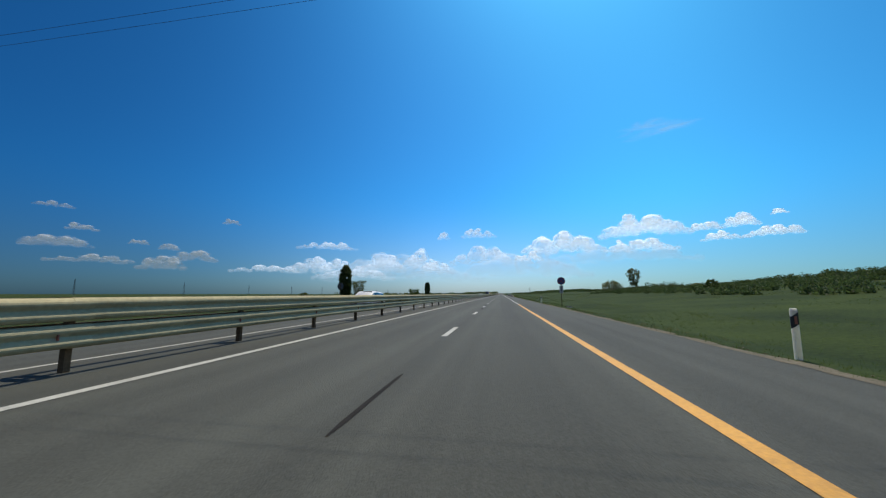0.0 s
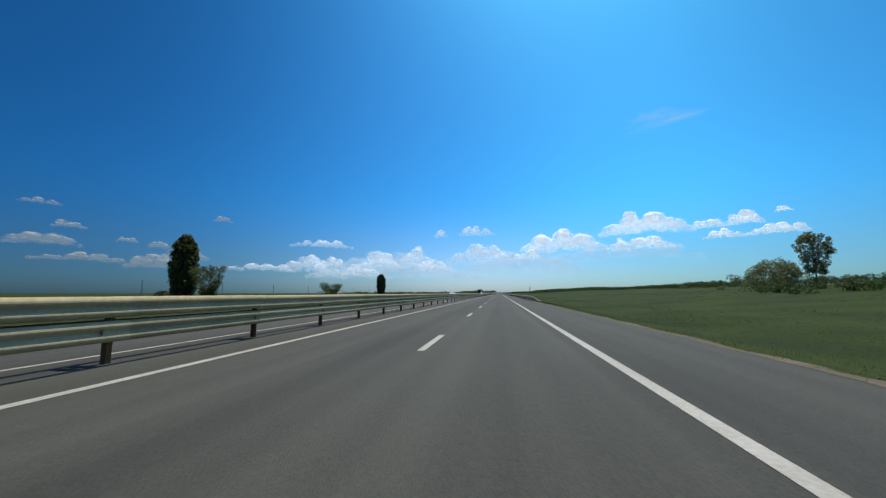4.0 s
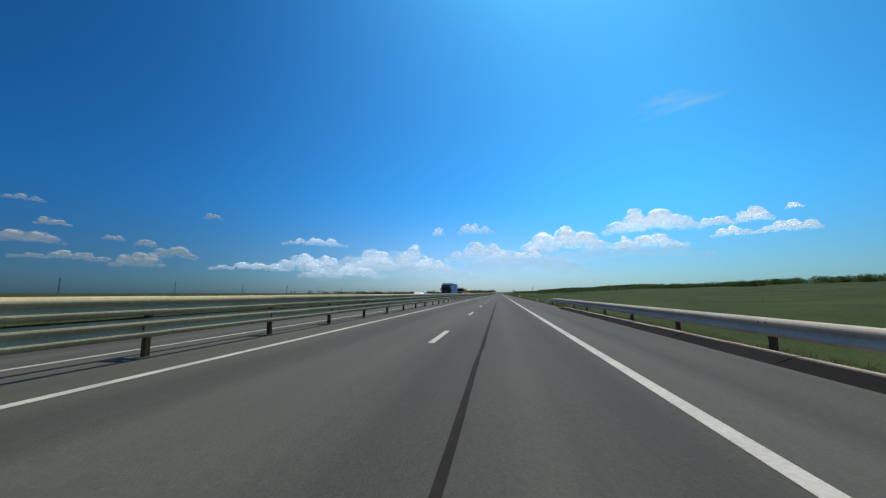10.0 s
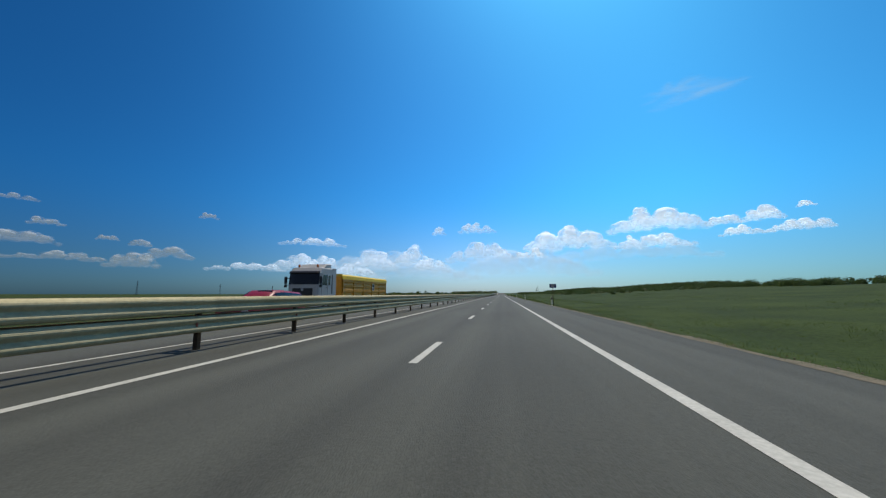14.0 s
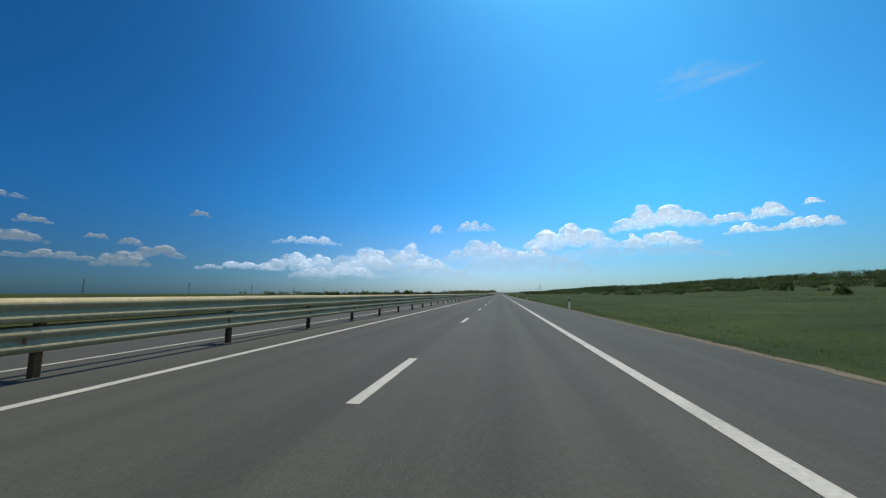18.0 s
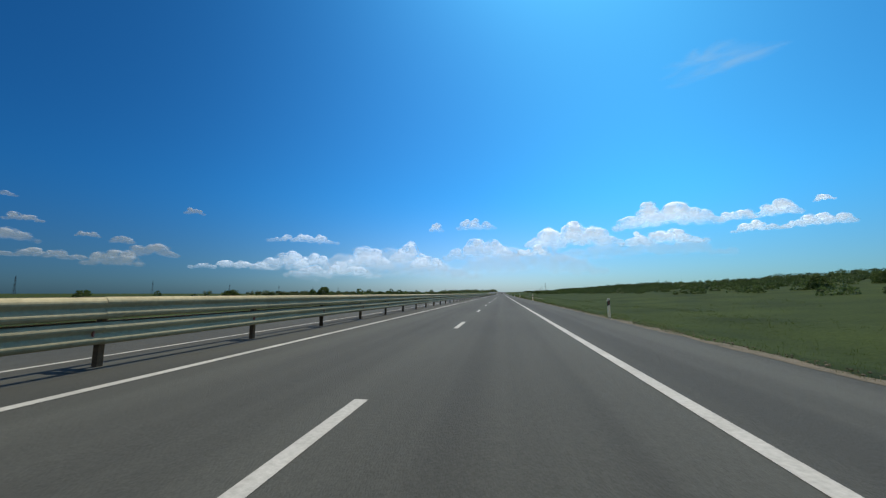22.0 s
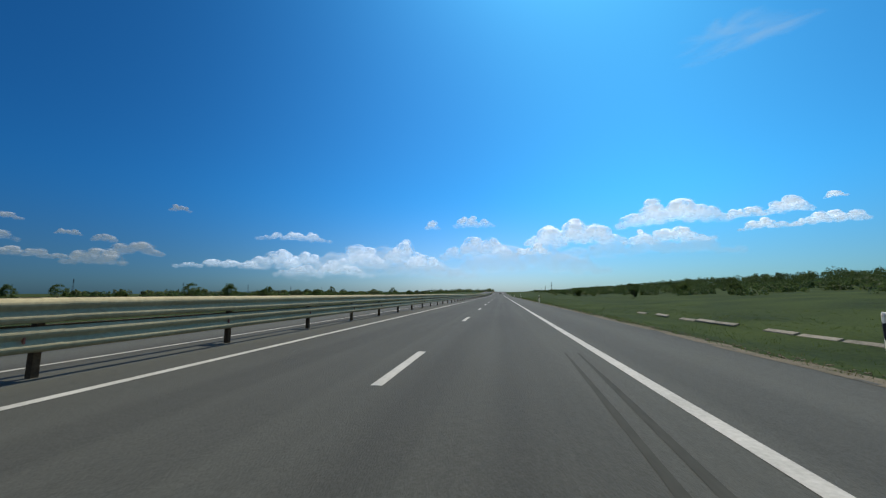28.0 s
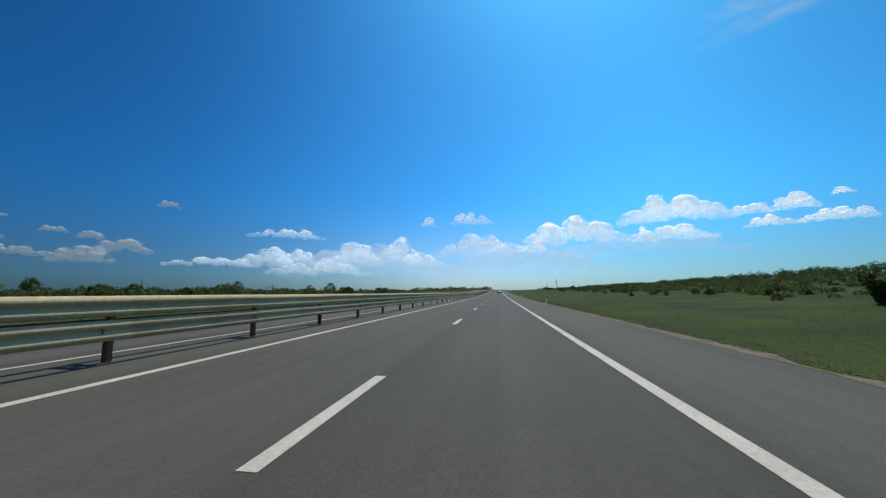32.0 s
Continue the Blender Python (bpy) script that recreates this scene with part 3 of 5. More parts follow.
def leaf_cloud(centres, spread, per, size, rng):
    """Diamond leaves scattered round the clump centres."""
    c = np.repeat(np.asarray(centres), per, axis=0)
    s = np.repeat(np.asarray(spread), per)
    n = len(c)
    d = rng.normal(size=(n, 3))
    d /= np.linalg.norm(d, axis=1)[:, None]
    p = c + d * (s * rng.uniform(0.35, 1.0, n) ** 0.6)[:, None]
    a = rng.normal(size=(n, 3)) + d * 0.3
    a /= np.linalg.norm(a, axis=1)[:, None]
    b = np.cross(a, rng.normal(size=(n, 3)))
    b /= np.linalg.norm(b, axis=1)[:, None]
    l = (size * rng.uniform(0.6, 1.4, n))[:, None]
    quads = np.stack([p - a * l, p - b * l * 0.55, p + a * l, p + b * l * 0.55], axis=1)
    return quads.reshape(-1, 3)


def crown_centres(kind, r, z0, z1, count, rng):
    out, size = [], []
    while len(out) < count:
        u = rng.uniform(0, 1)
        th = rng.uniform(0, 2 * math.pi)
        if kind == "column":
            rad = r * (0.5 + 0.5 * math.sin(math.pi * min(1, 0.12 + u * 0.8))) * (1 if u < 0.78 else max(0.1, 1 - ((u - 0.78) / 0.26) ** 2))
        elif kind == "vase":
            rad = r * (0.5 + 0.5 * smooth_step(0.0, 0.55, u)) * (1 if u < 0.66 else math.sqrt(max(0.02, 1 - ((u - 0.66) / 0.36) ** 2)))
        elif kind == "open":
            rad = r * (0.35 + 0.75 * u)
        else:
            rad = r * math.sqrt(max(0.03, 1 - (u * 1.02 - 0.25) ** 2 * 1.65))
        lobe = 1 + 0.28 * noise.noise((math.cos(th) * 1.7, math.sin(th) * 1.7, u * 4 + r))
        rr = rad * lobe * rng.uniform(0.35, 1.0) ** 0.5
        x, y, z = rr * math.cos(th), rr * math.sin(th), z0 + (z1 - z0) * u
        if noise.noise((x * 1.1 / max(0.6, r * 0.35), y * 1.1 / max(0.6, r * 0.35), z * 0.8)) < (-0.24 if kind in ("open", "round") else -0.5):
            continue
        out.append((x, y, z))
        size.append(r * rng.uniform(0.14, 0.27))
    return out, size


def tree(name, label, category, m, height, r, kind, mat, seed, clumps=120, per=45, leaf=0.16, stem=0.15, clear=0.06, limbs=7, group=""):
    rng = np.random.default_rng(seed)
    t = thing(name, label, category, m, group)
    g = Geo()
    bend = rng.uniform(-0.03, 0.03, 2) * height
    top = height * (0.8 if kind in ("column", "vase") else 0.55)
    joints = [(0, 0, -0.3), (bend[0] * 0.3, bend[1] * 0.3, top * 0.35), (bend[0], bend[1], top * 0.7), (bend[0] * 0.6, bend[1], top)]
    for i in range(3):
        g.tube(joints[i], joints[i + 1], stem * (1 - 0.27 * i), stem * (1 - 0.27 * (i + 1)), 8)
    part("trunk", g, BARK, t, smooth=True)
    for i in range(limbs):
        u = rng.uniform(0.15, 0.75)
        a = rng.uniform(0, 2 * math.pi)
        z = top * u
        reach = r * rng.uniform(0.45, 0.8)
        rise = reach * (2.2 if kind in ("column", "vase") else 0.8)
        end = (math.cos(a) * reach, math.sin(a) * reach, min(height * 0.92, z + rise))
        mid = (end[0] * 0.45, end[1] * 0.45, z + (end[2] - z) * 0.6)
        part("limb", Geo().tube((bend[0] * u, bend[1] * u, z), mid, stem * 0.4, stem * 0.25, 6).tube(mid, end, stem * 0.25, stem * 0.08, 6), BARK, t, smooth=True)
    cs, sz = crown_centres(kind, r, height * clear, height * 0.96, clumps, rng)
    q = leaf_cloud(cs, sz, per, leaf, rng)
    piece("crown", mesh_from_arrays("crown", q, len(q) // 4, mat), t)
    return t


def grow(name, label, category, x, y, *args, **kw):
    return tree(name, label, category, pose(x, y, land_z(x, y), 0, 0, kw["seed"] * 47 % 360), *args, **kw)


grow("poplar_tree", "tall dark green columnar poplar with leaves down to the ground", "tree", -91.4, 205, 19.0, 3.5, "column", POPLAR_LEAF, seed=1, clumps=620, per=70, leaf=0.21, stem=0.4, clear=0.03, limbs=14)
grow("leafy_tree", "open-crowned grey-green tree beside a tall poplar", "tree", -83.3, 205.5, 9.6, 4.2, "open", POPLAR_LEAF, seed=2, clumps=170, per=48, leaf=0.16, stem=0.2, limbs=12)
grow("poplar_tree", "dense dark broad-shouldered poplar with pale stem showing", "tree", -58.2, 286, 11.2, 2.15, "vase", POPLAR_LEAF, seed=3, clumps=420, per=75, leaf=0.17, stem=0.24, clear=0.03, limbs=12)
grow("round_tree", "low round bright green tree with spreading branches", "tree", -53.7, 222, 4.8, 3.3, "open", LEAF, seed=4, clumps=95, per=50, leaf=0.14, stem=0.16, limbs=12)
grow("dark_bush", "small dark bush alone in the field", "bush", -141, 246, 2.6, 3.0, "round", POPLAR_LEAF, seed=5, clumps=60, per=40, leaf=0.16, stem=0.1, limbs=4)
grow("field_tree", "tall narrow grey-green tree with pale stems on the hillside", "tree", 67.2, 201, 11.6, 2.9, "vase", SILVER_LEAF, seed=6, clumps=170, per=42, leaf=0.17, stem=0.2, clear=0.24, limbs=16)
grow("broad_bush", "wide grey-green bush beside a hillside tree", "bush", 54.2, 193.5, 5.6, 4.6, "round", SILVER_LEAF, seed=7, clumps=150, per=45, leaf=0.16, stem=0.15, limbs=10)
grow("roadside_bush", "large dark green bush on the slope above the road", "bush", 28.4, 919, 2.3, 1.35, "open", LEAF, seed=8, clumps=95, per=40, leaf=0.14, stem=0.14, limbs=8)
grow("roadside_bush", "ragged dark bush with upright shoots on the slope above the road", "bush", 30.9, 868.7, 3.1, 1.15, "open", LEAF, seed=13, clumps=55, per=34, leaf=0.13, stem=0.12, limbs=14)
grow("poplar_tree", "slender dark poplar standing far off above the crest of the hill", "tree", 447, 582, 31.0, 2.6, "column", POPLAR_LEAF, seed=14, clumps=200, per=40, leaf=0.4, stem=0.4, limbs=6)
grow("lone_bush", "bright green bush standing alone beyond the other carriageway", "bush", -59.3, 726.8, 3.7, 2.4, "round", LEAF, seed=9, clumps=90, per=45, leaf=0.15, stem=0.1, limbs=6)
grow("lone_bush", "low green bush beyond the other carriageway", "bush", -82, 712, 2.5, 2.6, "round", LEAF, seed=10, clumps=70, per=40, leaf=0.15, stem=0.1, limbs=5)
grow("lone_bush", "green bush far out in the field", "bush", -150, 722, 2.7, 2.8, "round", LEAF, seed=12, clumps=60, per=36, leaf=0.17, stem=0.1, limbs=4)

# bushes over the hillside and along the other side
protos = []
for i, (h, r, mat) in enumerate(((2.6, 2.0, LEAF), (3.6, 2.4, LEAF), (2.0, 2.2, SILVER_LEAF), (4.6, 2.3, LEAF), (3.0, 2.9, POPLAR_LEAF), (5.8, 2.8, LEAF))):
    protos.append((h, r, mat, i))
first = {}


def bush_at(x, y, kind, scale, turn, group, where):
    h, r, mat, i = protos[kind]
    key = (kind, group)
    m = pose(x, y, land_z(x, y) - 0.05, 0, 0, turn) @ Matrix.Diagonal((scale, scale, scale, 1))
    tone = {0: "bright green", 1: "green", 2: "grey-green", 3: "tall green", 4: "dark green", 5: "tall broad green"}[kind]
    if key not in first:
        first[key] = tree("bush", tone + " leafy bush " + where, "bush", pose(x, y, land_z(x, y) - 0.05, 0, 0, turn), h, r, "round", mat, 20 + i, clumps=70, per=44, leaf=0.14, stem=0.09, limbs=3, group=group)
        first[key].scale = (1, 1, 1)
    else:
        ob = copy_thing(first[key], pose(x, y, land_z(x, y) - 0.05, 0, 0, turn))
        ob.scale = (scale, scale, scale * rnd_b.uniform(0.85, 1.15))


rnd_b = random.Random(11)
for i in range(215):
    near = rnd_b.random() < 0.24
    y = rnd_b.uniform(60, 230) if near else 560 + 640 * rnd_b.random() ** 0.8
    x = (56 if near else 36) + 75 * rnd_b.random() ** (0.9 if near else 1.15)
    if 190 < y < 215 and 45 < x < 75:
        continue
    bush_at(x, y, rnd_b.choice((0, 1, 2, 2, 2) if near else (0, 0, 1, 1, 2, 2)), rnd_b.uniform(0.22, 0.5) if near else rnd_b.uniform(0.3, 0.65), rnd_b.uniform(0, 360), "bushes on the hillside", "on the grassy hillside")
for i in range(40):
    bush_at(rnd_b.uniform(28, 40), rnd_b.uniform(890, 1180), rnd_b.choice((0, 0, 1, 2)), rnd_b.uniform(0.18, 0.42), rnd_b.uniform(0, 360), "bushes on the hillside", "on the grassy hillside")
for i in range(16):
    y = rnd_b.uniform(250, 560)
    bush_at(rnd_b.uniform(90, 125), y, rnd_b.choice((0, 1, 2)), rnd_b.uniform(0.4, 0.8), rnd_b.uniform(0, 360), "bushes on the hillside", "on the grassy hillside")
for i in range(48):
    y = 690 + 470 * rnd_b.random() ** 0.9
    x = -rnd_b.uniform(62, 150)
    bush_at(x, y, rnd_b.choice((0, 1, 3, 4, 5, 5)), rnd_b.uniform(0.4, 0.7) + 0.6 * smooth_step(780, 950, y), rnd_b.uniform(0, 360), "bushes beyond the other carriageway", "in the field beyond the other carriageway")


def far_wood(name, label, spots, mat, seed, per=26, leaf=0.55):
    """A far belt of trees as one mass of leaves: spots are x, y, height, radius."""
    rng = np.random.default_rng(seed)
    cs, sz = [], []
    for x, y, h, r in spots:
        for _ in range(7):
            a, u = rng.uniform(0, 6.28), rng.uniform(0.12, 0.85)
            k = r * (0.3 + 0.7 * math.sqrt(max(0, 1 - u * u)))
            cs.append((x + math.cos(a) * k, y + math.sin(a) * k, land_z(x, y) + h * u))
            sz.append(r * rng.uniform(0.4, 0.6))
    q = leaf_cloud(cs, sz, per, leaf, rng)
    return tagged(new(name, mesh_from_arrays(name, q, len(q) // 4, mat)), label, "trees", kind="stuff")


rnd_w = random.Random(5)
belt = []
y = -40.0
while y < 1500:
    tall = 0.8 if y < 200 else 1.2 if y > 930 else 0.7 if y > 560 else 1.0 if 270 < y < 420 else 0.65
    belt.append((rnd_w.uniform(122, 150), y, tall * rnd_w.uniform(2.2, 3.9), rnd_w.uniform(1.8, 3.4)))
    y += rnd_w.uniform(0.9, 2.6)
belt += [(rnd_w.uniform(112, 135), rnd_w.uniform(296, 330), rnd_w.uniform(4.5, 7.0), rnd_w.uniform(2.2, 3.4)) for _ in range(9)]
far_wood("skyline_wood", "uneven dark green belt of trees along the crest of the hill", belt, SCRUB_LEAF, 31, per=60, leaf=0.26)
thicket = [(37 + 103 * rnd_w.random() ** 0.85, rnd_w.choice((rnd_w.uniform(20, 190), rnd_w.uniform(600, 1250), rnd_w.uniform(600, 1250), rnd_w.uniform(600, 1250))), rnd_w.uniform(0.3, 1.1), rnd_w.uniform(0.7, 1.7)) for _ in range(2900)]
far_wood("hillside_scrub", "low scrub covering the upper hillside", thicket, SCRUB_LEAF, 32, per=30, leaf=0.19)
left = []
y = 1250.0
while y < 2600:
    x = -rnd_w.uniform(330, 620) - max(0, 900 - y) * 0.5
    left.append((x, y, rnd_w.uniform(3, 7) * (1.3 if y > 1000 else 0.8), rnd_w.uniform(4, 9)))
    y += rnd_w.uniform(3, 26)
for i in range(150):
    left.append((rnd_w.uniform(-150, -20), rnd_w.uniform(1500, 1900), rnd_w.uniform(7, 12), rnd_w.uniform(4, 7)))
for i in range(90):
    left.append((-rnd_w.uniform(120, 260), rnd_w.uniform(950, 1500), rnd_w.uniform(2.0, 4.2), rnd_w.uniform(2, 4)))
far_wood("distant_trees", "thin dark line of distant trees across the plain", left, POPLAR_LEAF, 33, leaf=0.9)


hedge = [(-rnd_w.uniform(75, 190), rnd_w.uniform(900, 1400), rnd_w.uniform(1.2, 2.5), rnd_w.uniform(1.8, 3.6)) for _ in range(330)]
far_wood("hedge_row", "continuous low green thicket beyond the other carriageway", hedge, SCRUB_LEAF, 34, leaf=0.4)


def grass_field(name, label, mat, count, xr, yr, height, blades, seed, lean=0.35, keep=None):
    rng = np.random.default_rng(seed)
    x = xr[0] + (xr[1] - xr[0]) * rng.uniform(0, 1, count) ** 1.7
    y = rng.uniform(yr[0], yr[1], count)
    if keep is not None:
        ok = np.array([keep(a, b) for a, b in zip(x, y)])
        x, y = x[ok], y[ok]
    z = np.array([land_z(a, b) for a, b in zip(x, y)]) - 0.06
    h = rng.uniform(height[0], height[1], len(x))
    x, y, z, h = (np.repeat(v, blades) for v in (x, y, z, h))
    n = len(x)
    a = rng.uniform(0, 6.283, n)
    spread = h * 0.35
    bx, by = x + rng.normal(size=n) * spread, y + rng.normal(size=n) * spread
    w = h * rng.uniform(0.025, 0.055, n)
    l = h * rng.uniform(0.5, 1.15, n)
    dx, dy = np.cos(a), np.sin(a)
    tip = np.stack([bx + rng.normal(size=n) * h * lean, by + rng.normal(size=n) * h * lean, z + l], 1)
    tri = np.stack([np.stack([bx - dx * w, by - dy * w, z], 1), np.stack([bx + dx * w, by + dy * w, z], 1), tip], 1).reshape(-1, 3)
    return tagged(new(name, mesh_from_arrays(name, tri, n, mat, 3)), label, "grass", kind="stuff")


def patchy(scale, level, seed):
    return lambda x, y: noise.noise((x * scale, y * scale, seed)) > level


grass_field("verge_grass", "short green grass on the verge beside the shoulder", GRASS, 90000, (5.2, 17), (-6, 960), (0.06, 0.17), 7, 41)
grass_field("tall_grass", "taller tufts of green grass and weeds", GRASS, 62000, (8.5, 62), (-6, 980), (0.09, 0.24), 8, 42, keep=patchy(0.09, -0.05, 2.0))
grass_field("dry_grass", "dry yellowish grass along the asphalt edge", DRY_GRASS, 22000, (5.03, 7.3), (-6, 960), (0.06, 0.2), 5, 43, keep=patchy(0.16, 0.0, 7.0))
grass_field("far_verge_grass", "green grass beyond the other carriageway", GRASS, 16000, (-60, -19.2), (-6, 980), (0.15, 0.5), 6, 44)
grass_field("rail_grass", "tall dry and green grass under the roadside guard rail", DRY_GRASS, 6500, (5.3, 7.4), (158, 328), (0.07, 0.26), 11, 45)


def drape(name, mat, x0, x1, y0, y1, wobble, seed, step=0.4, lift=0.014):
    """A frayed band that lies on the ground beside the asphalt."""
    n = int((y1 - y0) / step)
    verts, cols = [], 5
    for i in range(n + 1):
        y = y0 + step * i
        a, b = (wobble * (noise.noise((y * 0.45, seed + k, 0.0)) + 0.7 * noise.noise((y * 2.3, seed + k, 4.0))) for k in (0.0, 9.0))
        for k in range(cols):
            x = x0 + a * 0.35 + (x1 + b - x0 - a * 0.35) * k / (cols - 1)
            verts.append((x, y, road_z(y) + 0.006 if x < 5.08 else land_z(x, y) + lift))
    faces = [(i * cols + k, i * cols + k + 1, (i + 1) * cols + k + 1, (i + 1) * cols + k) for i in range(n) for k in range(cols - 1)]
    return quick(name, verts, faces, mat)


tagged(new("verge", drape("verge", GRAVEL, 5.12, 6.1, 170, 324, 0.35, 6)), "dry bare earth under the guard rail", "verge", kind="structure")
tagged(new("verge", drape("verge", GRAVEL, 4.93, 5.36, -60, 176, 0.3, 4)), "dusty gravel fringe between asphalt and grass", "verge", kind="structure")
tagged(new("verge", drape("verge", GRAVEL, 4.93, 5.36, 312, 600, 0.3, 24)), "dusty gravel fringe between asphalt and grass", "verge", kind="structure")
tagged(new("verge", drape("verge", GRAVEL, 4.9, 5.42, 600, 1250, 0.5, 14)), "wider band of bare tan earth along the asphalt edge", "verge", kind="structure")


def clods(name, label, count, xr, yr, size, seed):
    """Loose stones and clods of earth, eight-sided, strewn along the asphalt edge."""
    rng = np.random.default_rng(seed)
    x = xr[0] + (xr[1] - xr[0]) * rng.uniform(0, 1, count) ** 1.4
    y = rng.uniform(yr[0], yr[1], count)
    s = rng.uniform(size[0], size[1], count)
    z = np.array([land_z(a, b) + 0.008 for a, b in zip(x, y)])
    turn = rng.uniform(0, 6.28, count)
    c, n = np.cos(turn), np.sin(turn)
    rim = [np.stack([x + s * a * c - s * b * n * 0.7, y + s * a * n + s * b * c * 0.7, z + s * 0.02], 1) for a, b in ((1, 0), (0, 1), (-1, 0), (0, -1))]
    top = np.stack([x + s * 0.1, y, z + s * rng.uniform(0.3, 0.6, count)], 1)
    low = np.stack([x, y, z - s * 0.6], 1)
    tri = [np.stack([rim[k], rim[(k + 1) % 4], top], 1) for k in range(4)] + [np.stack([rim[(k + 1) % 4], rim[k], low], 1) for k in range(4)]
    tri = np.concatenate(tri, 0).reshape(-1, 3)
    return tagged(new(name, mesh_from_arrays(name, tri, count * 8, GRAVEL, 3)), label, "stones", kind="stuff")


clods("verge_stones", "loose tan stones and clods of earth along the asphalt edge", 9000, (5.1, 6.0), (590, 930), (0.012, 0.05), 51)
clods("fringe_stones", "small pale stones at the edge of the shoulder", 6000, (5.1, 5.66), (-6, 590), (0.01, 0.035), 52)


# ---- roadside things ----
WHITE = material("white_plastic", (0.86, 0.74, 0.56), 0.5, tint=(0.66, 0.56, 0.42), grain=3, fleck=25)
POST_PLASTIC = material("hollow_white_plastic", (0.93, 0.84, 0.68), 0.5, tint=(0.8, 0.72, 0.56), grain=3, fleck=25)
pb = POST_PLASTIC.node_tree.nodes["Principled BSDF"]
pb.inputs["Subsurface Weight"].default_value, pb.inputs["Subsurface Scale"].default_value = 1.0, 0.12
pb.inputs["Subsurface Radius"].default_value = (1.0, 1.0, 1.0)
BLACK = material("black_plastic", (0.02, 0.02, 0.021), 0.5, amount=0.4)
SIGN_BLUE = material("sign_blue", (0.02, 0.05, 0.2), 0.4, amount=0.3)
SIGN_RED = material("sign_red", (0.3, 0.015, 0.02), 0.4, amount=0.3)
SIGN_GREY = material("sign_grey", (0.42, 0.43, 0.45), 0.5, amount=0.25)
DARK = material("dark_metal", (0.05, 0.05, 0.052), 0.5, 0.4, amount=0.4)


def delineator(x, y, h=1.08):
    t = thing("marker_post", "white plastic roadside marker post with a slanted black band", "marker post", pose(x, y, land_z(x, y) - 0.05, 0, 0, 4), "marker posts along the verge")
    tri = [(-0.06, -0.05), (0.06, -0.05), (0.075, -0.02), (0.02, 0.06), (-0.02, 0.06), (-0.075, -0.02)]
    g = Geo()
    g.sweep(tri, [lambda p, z=z: (p[0], p[1], z) for z in (-0.2, h - 0.05)])
    g.sweep(tri, [lambda p, k=k, z=z: (p[0] * k, p[1] * k, z) for k, z in ((1, h - 0.05), (0.8, h))])
    part("post", g, POST_PLASTIC, t)
    band = Geo().sweep(tri, [lambda p, z=z: (p[0] * 1.04, p[1] * 1.04, z + p[0] * 0.7) for z in (h - 0.36, h - 0.12)])
    part("band", band, BLACK, t, "black band")
    part("reflector", Geo().box(-0.025, 0.025, -0.062, -0.05, h - 0.32, h - 0.16), REFLECT, t, "small amber reflector")
    return t


one = delineator(5.76, 8.7)
for x, y in [(5.9, 58.5), (5.5, 335.8), (5.45, 384.5), (5.45, 433.5)] + [(5.52, 482.9 + 50.0 * k) for k in range(12)]:
    copy_thing(one, pose(x, y, land_z(x, y) - 0.05, 0, 0, (y * 7) % 11 - 5))


def disc(r, y0, y1, z, n=36, inner=0.0):
    g = Geo()
    ring = [(math.sin(2 * math.pi * i / n), math.cos(2 * math.pi * i / n)) for i in range(n)]
    if inner:
        vs = [(a * q, y, z + b * q) for y in (y0, y1) for q in (r, inner) for a, b in ring]
        fs = []
        for i in range(n):
            j = (i + 1) % n
            fs += [(i, j, n + j, n + i), (2 * n + i, 3 * n + i, 3 * n + j, 2 * n + j), (i, 2 * n + i, 2 * n + j, j), (n + i, n + j, 3 * n + j, 3 * n + i)]
        return g.add(vs, fs)
    vs = [(a * r, y, z + b * r) for y in (y0, y1) for a, b in ring]
    return g.add(vs, [tuple(range(n)), tuple(range(2 * n - 1, n - 1, -1))] + [(i, n + i, n + (i + 1) % n, (i + 1) % n) for i in range(n)])


